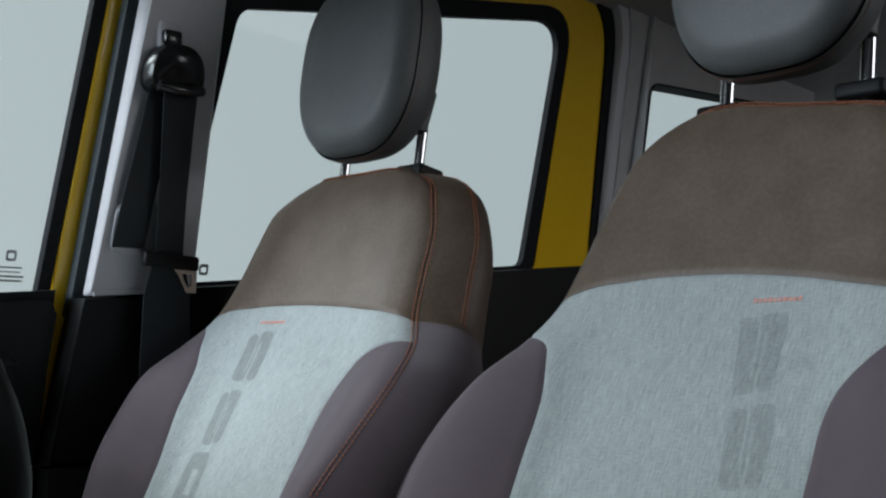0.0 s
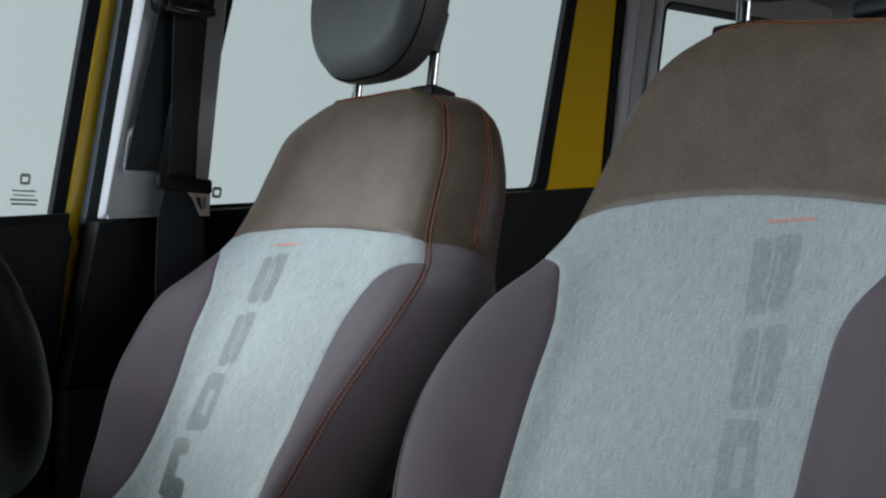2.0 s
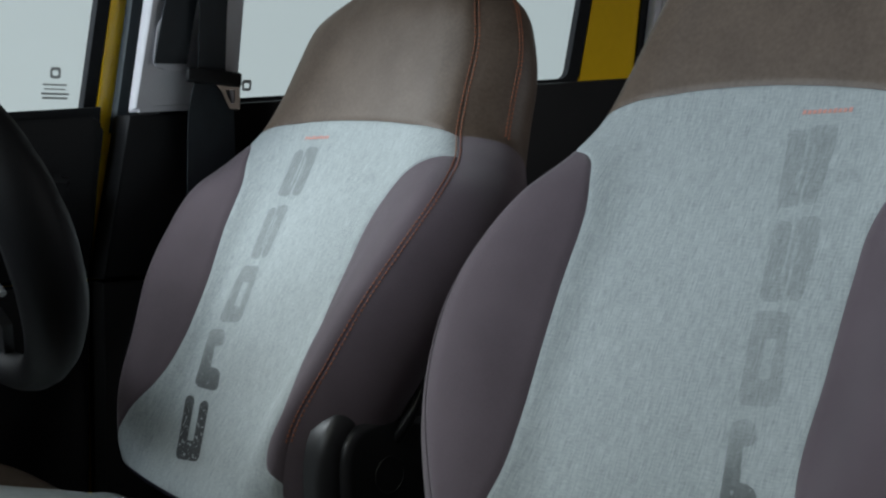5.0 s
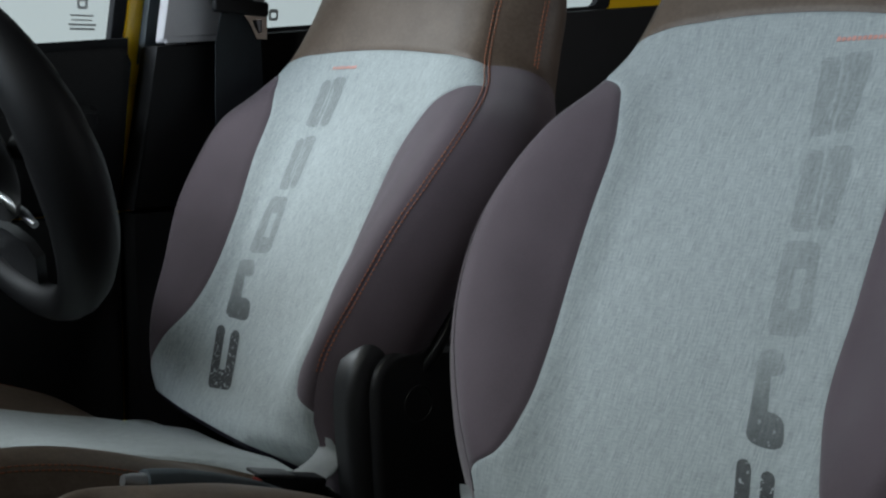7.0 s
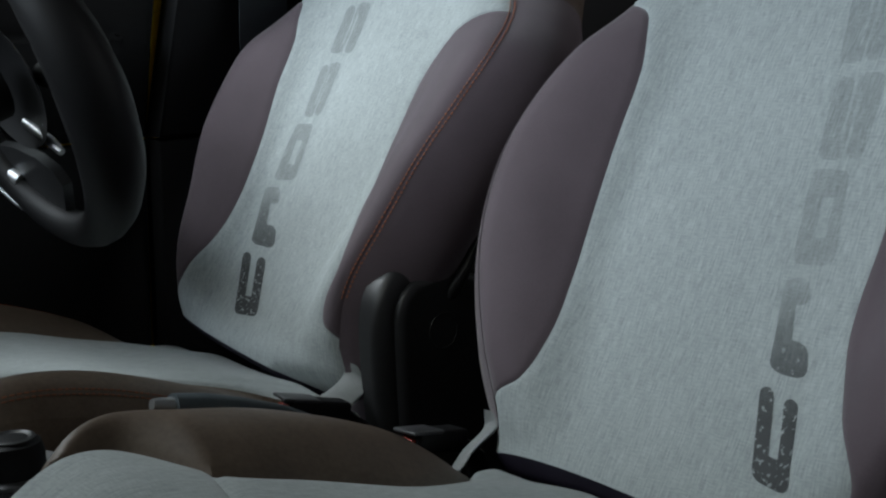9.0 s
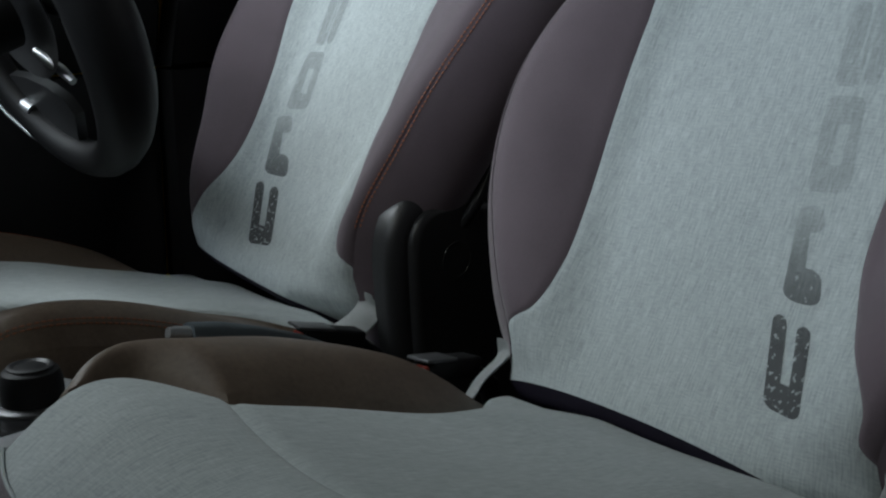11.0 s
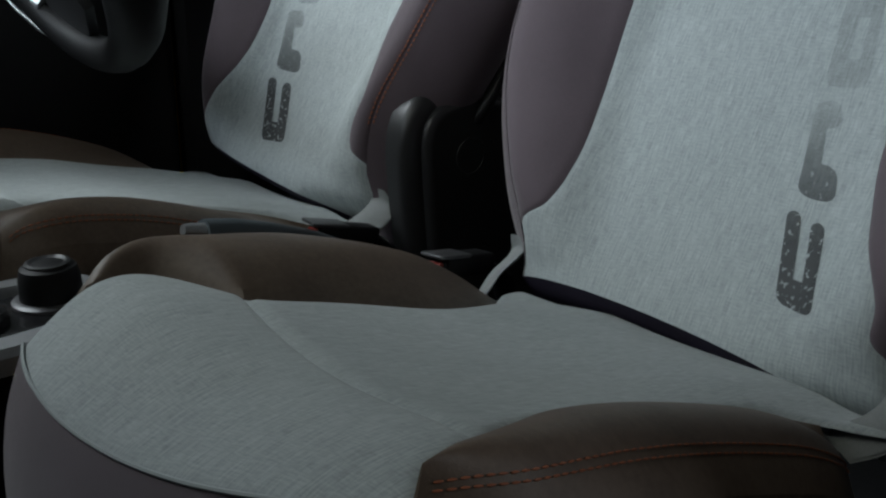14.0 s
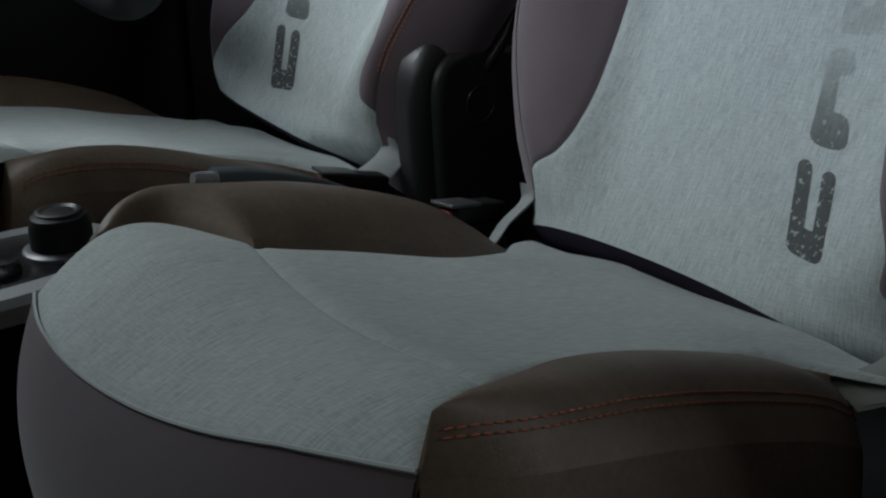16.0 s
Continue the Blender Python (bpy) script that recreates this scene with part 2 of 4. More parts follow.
def stitches(bm, pts, length=0.0042, gap=0.0020, radius=0.0010):
    """Short thread capsules along a line."""
    pts = [Vector(p) for p in pts]
    lens = [(pts[i + 1] - pts[i]).length for i in range(len(pts) - 1)]
    total = sum(lens)

    def at(s):
        for i, ln in enumerate(lens):
            if s <= ln or i == len(lens) - 1:
                return pts[i].lerp(pts[i + 1], s / max(ln, 1e-9))
            s -= ln

    s = 0.0
    while s + length < total:
        a, b = at(s), at(s + length)
        d = (b - a).normalized()
        w = d.orthogonal().normalized()
        q = d.cross(w)
        ends = []
        for p, r in ((a, radius * 0.5), ((a + b) / 2, radius), (b, radius * 0.5)):
            ends.append([bm.verts.new(p + (w * math.cos(k * math.tau / 5) + q * math.sin(k * math.tau / 5)) * r) for k in range(5)])
        for r0, r1 in zip(ends, ends[1:]):
            for k in range(5):
                bm.faces.new((r0[k], r0[(k + 1) % 5], r1[(k + 1) % 5], r1[k]))
        s += length + gap


# ---- the car's far side, roof and floor
BELT = lambda x: 1.072 + 0.081 * x


def wall_y(z, y=1.02):
    """The far side leans in above the belt line."""
    return y - 0.2 * max(z - 1.1, -0.25)


def slab(name, outline, y, thick, material, parent, label="", bevel=0.003):
    """A panel cut to an outline of (x, z) that follows the lean of the car's side; y is its inner face at belt height."""
    bm = bmesh.new()
    rows = []
    for dy in (0.0, thick):
        rows.append([bm.verts.new((x, wall_y(z, y) + dy, z)) for x, z in outline])
    n = len(outline)
    front = bm.faces.new(rows[0])
    bm.faces.new(rows[1][::-1])
    for i in range(n):
        bm.faces.new((rows[0][i], rows[0][(i + 1) % n], rows[1][(i + 1) % n], rows[1][i]))
    if bevel:
        bmesh.ops.bevel(bm, geom=list(front.edges), offset=bevel, segments=2, affect="EDGES", profile=0.5)
    return link_mesh(name, bm, material, parent, label)


def rounded(points, radii, n=7):
    """An outline with rounded corners."""
    out = []
    count = len(points)
    for i, (p, r) in enumerate(zip(points, radii)):
        p = Vector(p)
        a, b = Vector(points[i - 1]), Vector(points[(i + 1) % count])
        if r <= 0:
            out.append(tuple(p))
            continue
        p0, p1 = p + (a - p).normalized() * r, p + (b - p).normalized() * r
        for k in range(n + 1):
            t = k / n
            out.append(tuple(p0 * (1 - t) ** 2 + p * 2 * t * (1 - t) + p1 * t * t))
    return out


def ring(name, outer, inner, y, thick, material, parent, label=""):
    """A frame between two outlines with the same number of corners."""
    bm = bmesh.new()
    n = len(outer)
    loops = []
    for dy in (0.0, thick):
        for line in (outer, inner):
            loops.append([bm.verts.new((x, wall_y(z, y) + dy, z)) for x, z in line])
    o0, i0, o1, i1 = loops
    for k in range(n):
        j = (k + 1) % n
        bm.faces.new((o0[k], o0[j], i0[j], i0[k]))
        bm.faces.new((o1[k], o1[j], i1[j], i1[k]))
        bm.faces.new((o0[k], o0[j], o1[j], o1[k]))
        bm.faces.new((i0[k], i0[j], i1[j], i1[k]))
    return link_mesh(name, bm, material, parent, label)


def glass_mark(parent, x, z, bars, size):
    """A small round badge and lines of fine print on the glass; the writing is too small to read."""
    bm = bmesh.new()
    w = size
    pts = rounded([(x - w, z - w), (x + w, z - w), (x + w, z + w), (x - w, z + w)], [w * 0.5] * 4, 4)
    inner = rounded([(x - w * 0.55, z - w * 0.5), (x + w * 0.55, z - w * 0.5), (x + w * 0.55, z + w * 0.4), (x - w * 0.55, z + w * 0.4)], [w * 0.2] * 4, 4)
    a = [bm.verts.new((p, wall_y(q, 1.031) - 0.001, q)) for p, q in pts]
    b = [bm.verts.new((p, wall_y(q, 1.031) - 0.001, q)) for p, q in inner]
    for k in range(len(a)):
        bm.faces.new((a[k], a[(k + 1) % len(a)], b[(k + 1) % len(b)], b[k]))
    for zz, x0, x1, h in bars:
        q = [bm.verts.new((px, wall_y(pz, 1.031) - 0.001, pz)) for px, pz in ((x + x0, z + zz), (x + x1, z + zz), (x + x1, z + zz + h), (x + x0, z + zz + h))]
        bm.faces.new(q)
    return part("glass_print", bm, FROST, parent, "small grey badge and fine print on the glass", flat=True)


# front door of the far side
front_door = thing("front_door", "closed yellow front door with black inner trim and clear glass", "car door", (0, 1.02, 0.3), kind="structure")


def own(parent, ob):
    """Keep ob where it stands under a parent that stands elsewhere."""
    ob.matrix_parent_inverse = parent.matrix_basis.inverted()
    return ob


own(front_door, slab("glass", [(-0.75, 1.03), (0.46, 1.10), (0.512, 1.74), (-0.75, 1.70)], 1.031, 0.004, GLASS, front_door, "clear window glass", 0)).visible_shadow = False
own(front_door, slab("seal", [(0.424, 1.06), (0.445, 1.06), (0.503, 1.72), (0.480, 1.72)], 1.014, 0.015, RUBBER, front_door, "black rubber window seal"))
own(front_door, slab("frame", [(0.443, 1.04), (0.474, 1.04), (0.523, 1.72), (0.501, 1.72)], 1.012, 0.03, YELLOW, front_door, "yellow painted door frame"))
own(front_door, slab("edge", [(0.452, 0.86), (0.464, 0.86), (0.482, 1.039), (0.453, 1.039)], 1.012, 0.03, YELLOW, front_door, "yellow painted door edge", 0.001))
own(front_door, slab("upper_frame", [(-0.75, 1.565), (0.505, 1.575), (0.512, 1.76), (-0.75, 1.74)], 1.012, 0.045, BLACK, front_door, "black upper door frame"))
own(front_door, slab("belt_seal", [(-0.75, 0.985), (0.445, 1.080), (0.445, 1.107), (-0.75, 1.014)], 0.99, 0.04, RUBBER, front_door))
own(front_door, slab("trim_panel", rounded([(-0.75, 0.855), (0.443, 0.855), (0.448, 1.094), (-0.75, 1.006)], [0, 0, 0.022, 0]), 0.985, 0.045, BLACK, front_door, "black moulded door trim", 0.008))
own(front_door, slab("door_pocket", [(-0.75, 0.31), (0.42, 0.31), (0.443, 0.851), (-0.75, 0.851)], 0.985, 0.045, BLACK, front_door, "black lower door trim", 0.006))
own(front_door, slab("armrest", rounded([(-0.55, 0.93), (0.36, 0.95), (0.40, 1.01), (-0.55, 1.0)], [0.01, 0.02, 0.03, 0.01]), 0.955, 0.03, BLACK, front_door, "black padded armrest", 0.01))
own(front_door, glass_mark(front_door, 0.391, 1.155, ((-0.018, -0.018, 0.018, 0.0025), (-0.024, -0.016, 0.016, 0.002), (-0.031, -0.02, 0.022, 0.003), (-0.037, -0.018, 0.02, 0.003)), 0.008))

own(front_door, slab("outer_skin", [(-0.8, 0.3), (0.47, 0.3), (0.47, 1.08), (-0.8, 0.99)], 1.045, 0.012, YELLOW, front_door, "yellow painted outer panel", 0))

# rear door of the far side
rear_door = thing("rear_door", "closed yellow rear door with black trim and clear glass", "car door", (1.1, 1.02, 0.3), kind="structure")


def opening(x0, x1, top, left_top, right_top, foot, r):
    """The outline of a nested frame round the rear window."""
    return rounded([(x0, BELT(x0) - foot), (x1, BELT(x1) - foot), (right_top, top), (x0 + 0.06, left_top)], [0.0, 0.02, r, 0.03], 9)


inner = opening(0.66, 1.502, 1.700, 1.565, 1.527, 0.0, 0.085)
outer = opening(0.63, 1.540, 1.735, 1.600, 1.560, 0.012, 0.105)
painted = opening(0.61, 1.722, 1.790, 1.650, 1.668, 0.03, 0.150)
rebate = opening(0.60, 1.742, 1.815, 1.680, 1.698, 0.05, 0.165)
beaded = opening(0.60, 1.768, 1.838, 1.700, 1.726, 0.30, 0.185)
lining = opening(0.595, 1.815, 2.02, 1.98, 1.795, 0.32, 0.02)
own(rear_door, slab("glass", [(0.64, BELT(0.64) - 0.01), (1.53, BELT(1.53) - 0.01), (1.55, 1.74), (0.70, 1.62)], 1.031, 0.004, GLASS, rear_door, "clear window glass", 0)).visible_shadow = False
own(rear_door, ring("seal", outer, inner, 1.020, 0.014, RUBBER, rear_door, "black rubber window seal"))
own(rear_door, ring("frame", painted, outer, 1.018, 0.03, YELLOW, rear_door, "yellow painted door frame"))
own(rear_door, slab("trim_panel", [(0.55, 0.31), (1.72, 0.31), (1.75, BELT(1.75) - 0.008), (0.62, BELT(0.62) - 0.008)], 0.975, 0.036, BLACK, rear_door, "black moulded door trim", 0.006))
own(rear_door, slab("outer_skin", [(0.472, 0.3), (2.6, 0.3), (2.6, BELT(1.7) - 0.02), (1.7, BELT(1.7) - 0.02), (0.472, 1.085)], 1.046, 0.012, YELLOW, rear_door, "yellow painted outer panel", 0))
own(rear_door, glass_mark(rear_door, 0.719, 1.150, (), 0.009))

# pillars
pillar = thing("b_pillar", "pale grey door pillar trim with black foot", "pillar", (0.58, 1.0, 0.3), kind="structure")
own(pillar, slab("seal", [(0.470, 1.07), (0.506, 1.07), (0.566, 1.72), (0.521, 1.72)], 0.995, 0.05, SLATE, pillar, "slate grey door seal"))
own(pillar, slab("upper_trim", rounded([(0.480, 1.098), (0.650, 1.108), (0.653, 1.75), (0.532, 1.75)], [0.006, 0.006, 0, 0]), 0.955, 0.022, TRIM, pillar, "pale grey plastic pillar trim", 0.012))
own(pillar, slab("core", [(0.53, 1.06), (0.64, 1.06), (0.645, 1.74), (0.575, 1.74)], 0.98, 0.06, RUBBER, pillar, "dark pillar core", 0))
own(pillar, slab("lower_trim", [(0.447, 0.855), (0.659, 0.855), (0.653, 1.1045), (0.472, 1.0945)], 0.957, 0.045, BLACK, pillar, "black plastic lower pillar trim", 0.006))
own(pillar, slab("foot_trim", [(0.436, 0.31), (0.672, 0.31), (0.659, 0.851), (0.447, 0.851)], 0.957, 0.045, BLACK, pillar, "black plastic pillar foot", 0.006))
own(pillar, slab("belt_slot", rounded([(0.500, 1.16), (0.575, 1.16), (0.585, 1.235), (0.505, 1.235)], [0.02] * 4), 0.951, 0.01, TRIM, pillar, "recessed belt slot surround", 0.004))

rear_pillar = thing("rear_pillar", "grey rear pillar trim beside the quarter window", "pillar", (1.95, 0.98, 0.3), kind="structure")
own(rear_pillar, ring("seal", rebate, painted, 1.012, 0.04, RUBBER, rear_pillar, "dark door seal"))
own(rear_pillar, ring("bead", beaded, rebate, 0.992, 0.02, TRIM, rear_pillar, "pale trim edge"))
own(rear_pillar, ring("upper_lining", lining, beaded, 0.988, 0.03, LINING, rear_pillar, "grey cloth lining above the door"))
q_in = rounded([(1.835, 1.30), (2.36, 1.33), (2.37, 1.64), (1.822, 1.612)], [0.02, 0.03, 0.04, 0.03])
q_out = rounded([(1.805, 0.50), (2.62, 0.50), (2.55, 1.98), (1.785, 1.98)], [0.01, 0.03, 0.04, 0.01])
own(rear_pillar, ring("trim", q_out, q_in, 0.985, 0.05, LINING, rear_pillar, "grey cloth pillar trim"))
own(rear_pillar, ring("seal", rounded([(1.832, 1.297), (2.363, 1.327), (2.373, 1.643), (1.819, 1.615)], [0.02, 0.03, 0.04, 0.03]), rounded([(1.836, 1.301), (2.359, 1.331), (2.369, 1.639), (1.823, 1.611)], [0.02, 0.03, 0.04, 0.03]), 0.981, 0.05, RUBBER, rear_pillar))
own(rear_pillar, slab("glass", [(1.81, 1.28), (2.33, 1.31), (2.34, 1.69), (1.80, 1.62)], 1.02, 0.004, GLASS, rear_pillar, "clear quarter glass", 0)).visible_shadow = False


def plain(name, x0, x1, y0, y1, z0, z1, material, label, category, bevel=0.01):
    bm = bmesh.new()
    box(bm, x0, x1, y0, y1, z0, z1, bevel)
    return tagged(link_mesh(name, bm, material), label, category, kind="structure")


# roof lining, with its crown and rolled edges
bm = bmesh.new()
for lift, back in ((0.0, False), (0.035, True)):
    # the unseen front edge is drawn forward to keep softbox_window off the passenger cushion
    patch(bm, lambda a, b, lift=lift: (-0.45 + 3.15 * a, -0.36 + 1.30 * b, 1.705 + 0.10 * math.sin(math.pi * min(1, 0.15 + a * 0.8)) - 0.05 * (2 * b - 1) ** 4 + lift), 24, 16)
bmesh.ops.remove_doubles(bm, verts=bm.verts, dist=1e-5)
tagged(link_mesh("ceiling", bm, LINING), "pale grey cloth roof lining", "ceiling", kind="structure")
plain("floor", -0.9, 2.7, -0.36, 1.05, 0.26, 0.32, CARPET, "black carpeted car floor", "floor")
plain("wall_rear", 2.62, 2.68, -0.36, 0.98, 0.3, 1.30, BLACK, "black tailgate trim below the rear window", "tailgate")
# unseen bulkhead, its height set to keep the front softbox off the cushions
bm = bmesh.new()
box(bm, -1.0, -0.45, -0.33, 1.03, 0.3, 1.17, 0.05)
tagged(link_mesh("wall_front", bm, BLACK), "black unseen bulkhead, raised to shade the cushions", "bulkhead", kind="structure")
# unseen wall, added to stop the rear softbox below belt height
plain("wall_passenger", 0.18, 2.66, -0.42, -0.37, 0.3, 1.13, BLACK, "black unseen wall that keeps the rear light off low parts", "car side")
bm = bmesh.new()
patch(bm, lambda a, b: (-30 + 60 * a, -30 + 60 * b, 0), 8, 8)
tagged(link_mesh("ground", bm, CONCRETE), "dark grey smooth studio floor", "floor", kind="structure")

# unseen dark sheet behind the camera, added to cut ambient light from that side
bm = bmesh.new()
patch(bm, lambda a, b: (-9 + 26 * a, -4.4 + 0.06 * math.sin(a * 150), 0.004 + 4.2 * b), 200, 4)
tagged(link_mesh("wall_light_stop", bm, CARPET), "black pleated sheet, added unseen to cut light", "curtain", kind="structure")
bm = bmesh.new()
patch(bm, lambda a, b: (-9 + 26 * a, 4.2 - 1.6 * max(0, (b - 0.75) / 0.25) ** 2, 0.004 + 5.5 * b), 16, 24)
tagged(link_mesh("backdrop", bm, SCREEN), "plain pale grey studio backdrop, bright by its own emission", "backdrop", kind="structure")

# ---- seats
RECLINE = radians(33.89)
EH = Vector((math.sin(RECLINE), 0, math.cos(RECLINE)))
EN = Vector((-math.cos(RECLINE), 0, math.sin(RECLINE)))
TOP = 0.646


class Back:
    """The shape of one seat's back rest: h runs up along it, n out of it, u from -1 to 1 across.

    rows: h, half width towards +y and towards -y, forward reach of the side seam and of the middle.
    gores: the bolster's inner edge as a share of the half width, by side.
    leather, foot: a + b u + c u^2, the heights at which the leather begins and the cloth ends.
    """

    def __init__(self, at, rows, gores, leather, foot, droop=0.0):
        self.at, self.seam, self.gores, self.leather, self.foot_line = Vector(at), table(rows), gores, leather, foot
        self.ends, self.droop = {}, droop

    def point(self, h, n, y):
        return self.at + EH * h + EN * n + Vector((0, y, 0))

    def half(self, u, h):
        return self.seam(h)[0 if u >= 0 else 1]

    def front(self, u, h):
        _, _, ns, nc = self.seam(h)
        w = abs(u)
        k = sstep(0.45, 1.0, w) ** 0.9
        roll = -0.010 * max(0, (w - 0.9) / 0.1) ** 2
        dish = -0.004 * math.cos(min(w, 1) * math.pi / 2)
        return self.point(h, nc + (ns - nc + 0.008 * math.sin(math.pi * k)) * k + roll * k + dish, u * self.half(u, h))

    def gore(self, side, h):
        lo, hi = self.ends[side]
        return 1.0 if h <= lo or h >= hi else min(1.0, self.gores[side](h)[0])

    def top(self, u):
        return TOP + self.droop * min(0.0, u - 0.25)

    def base(self, u):
        a, b, c = self.leather
        return a + b * u + c * u * u

    def foot(self, u):
        a, b, c = self.foot_line
        return max(-0.12, a + b * u + c * u * u)


passenger_back = Back((0.3779, 0.0004, 0.7090), [
    (-0.120, 0.1810, 0.1810, -0.0622, -0.0129), (-0.114, 0.1909, 0.1909, -0.0430, -0.0076), (-0.105, 0.1970, 0.1970, -0.0288, -0.0028), (-0.092, 0.1926, 0.1926, -0.0177, -0.0005),
    (-0.070, 0.1890, 0.1890, 0.0029, -0.0009), (-0.010, 0.2148, 0.2148, 0.0346, 0.0000), (0.070, 0.2461, 0.2461, 0.0558, 0.0030), (0.150, 0.2596, 0.2596, 0.0663, 0.0083),
    (0.220, 0.2609, 0.2609, 0.0625, 0.0110), (0.300, 0.2431, 0.2431, 0.0499, 0.0123), (0.365, 0.2239, 0.2239, 0.0224, 0.0106), (0.420, 0.2101, 0.2101, 0.0086, 0.0146),
    (0.480, 0.1949, 0.1949, 0.0131, 0.0234), (0.540, 0.1793, 0.1793, 0.0231, 0.0325), (0.590, 0.1596, 0.1596, 0.0337, 0.0404), (0.620, 0.1426, 0.1426, 0.0322, 0.0420),
    (0.638, 0.1200, 0.1200, 0.0309, 0.0424), (0.646, 0.0944, 0.0944, 0.0325, 0.0432)],
    {1: table([(-0.0656, 1.000), (-0.0587, 1.000), (-0.0361, 0.781), (0.0080, 0.661), (0.0669, 0.607), (0.1453, 0.595), (0.2238, 0.610), (0.2925, 0.655), (0.3366, 0.744), (0.3592, 0.835), (0.3729, 1.000)]),
          -1: table([(-0.0752, 1.000), (-0.0679, 0.936), (-0.0437, 0.892), (0.0037, 0.699), (0.0668, 0.532), (0.1510, 0.499), (0.2352, 0.497), (0.3088, 0.571), (0.3562, 0.803), (0.3804, 0.941), (0.3951, 1.000)])},
    (0.4419, 0.0118, -0.0279), (-0.1017, 0.0118, -0.0131), droop=0.026)
driver_back = Back((0.3767, -0.0053, 0.7113), [
    (-0.120, 0.1573, 0.1458, -0.0622, -0.0129), (-0.114, 0.1671, 0.1664, -0.0430, -0.0076), (-0.105, 0.1752, 0.1835, -0.0288, -0.0028), (-0.092, 0.1767, 0.1910, -0.0177, -0.0005),
    (-0.070, 0.1802, 0.1873, 0.0029, -0.0009), (-0.010, 0.1893, 0.1979, 0.0346, 0.0000), (0.070, 0.1929, 0.2324, 0.0558, 0.0030), (0.150, 0.2157, 0.2575, 0.0663, 0.0083),
    (0.220, 0.2336, 0.2717, 0.0625, 0.0110), (0.300, 0.2476, 0.2761, 0.0499, 0.0123), (0.365, 0.2407, 0.2462, 0.0224, 0.0106), (0.420, 0.2201, 0.2083, 0.0086, 0.0146),
    (0.480, 0.2012, 0.1945, 0.0131, 0.0234), (0.540, 0.1888, 0.1880, 0.0231, 0.0325), (0.590, 0.1710, 0.1710, 0.0337, 0.0404), (0.620, 0.1486, 0.1510, 0.0322, 0.0420),
    (0.638, 0.1199, 0.1240, 0.0309, 0.0424), (0.646, 0.0885, 0.0940, 0.0325, 0.0432)],
    {1: table([(-0.0676, 1.000), (-0.0601, 0.950), (-0.0357, 0.824), (0.0121, 0.680), (0.0758, 0.616), (0.1607, 0.588), (0.2457, 0.615), (0.3200, 0.650), (0.3678, 0.768), (0.3922, 0.865), (0.4071, 1.000)]),
          -1: table([(-0.0627, 1.000), (-0.0560, 0.892), (-0.0337, 0.855), (0.0098, 0.880), (0.0678, 0.773), (0.1452, 0.543), (0.2225, 0.490), (0.2902, 0.497), (0.3337, 0.613), (0.3560, 0.816), (0.3695, 1.000)])},
    (0.4345, 0.0092, -0.0181), (-0.1136, 0.0166, 0.0080))
passenger_back.ends = {1: (-0.0656, 0.3729), -1: (-0.0752, 0.3951)}
driver_back.ends = {1: (-0.0676, 0.4071), -1: (-0.0627, 0.3695)}


def edge_drop(d, width=0.006, depth=0.0022):
    """How far a panel sinks towards its seam, d metres from the edge."""
    return -depth * max(0.0, 1 - d / width) ** 2


# the letters of the print as blocks (s0, s1, v0, v1, rounded corners), s across from +y, v up
MARKS = {
    "c": ((0, 0.37, 0.30, 1.0, "tl tr"), (0.63, 1, 0.30, 0.94, "tl tr"), (0, 1, 0, 0.30, "bl br")),
    "r": ((0, 1, 0, 0.36, "bl br tr"), (0, 0.52, 0.36, 0.72, ""), (0, 1, 0.72, 1, "tl tr br")),
    "o": ((0, 1, 0, 0.28, "bl br"), (0, 0.42, 0.28, 0.70, ""), (0.70, 1, 0.28, 0.70, ""), (0, 1, 0.70, 1, "tl tr")),
    "s": ((0, 0.40, 0, 0.95, "tl bl tr"), (0.40, 0.46, 0, 0.22, ""), (0.46, 0.55, 0.02, 0.97, ""), (0.55, 0.61, 0.78, 1, ""), (0.61, 1, 0.03, 1, "tr bl br")),
}


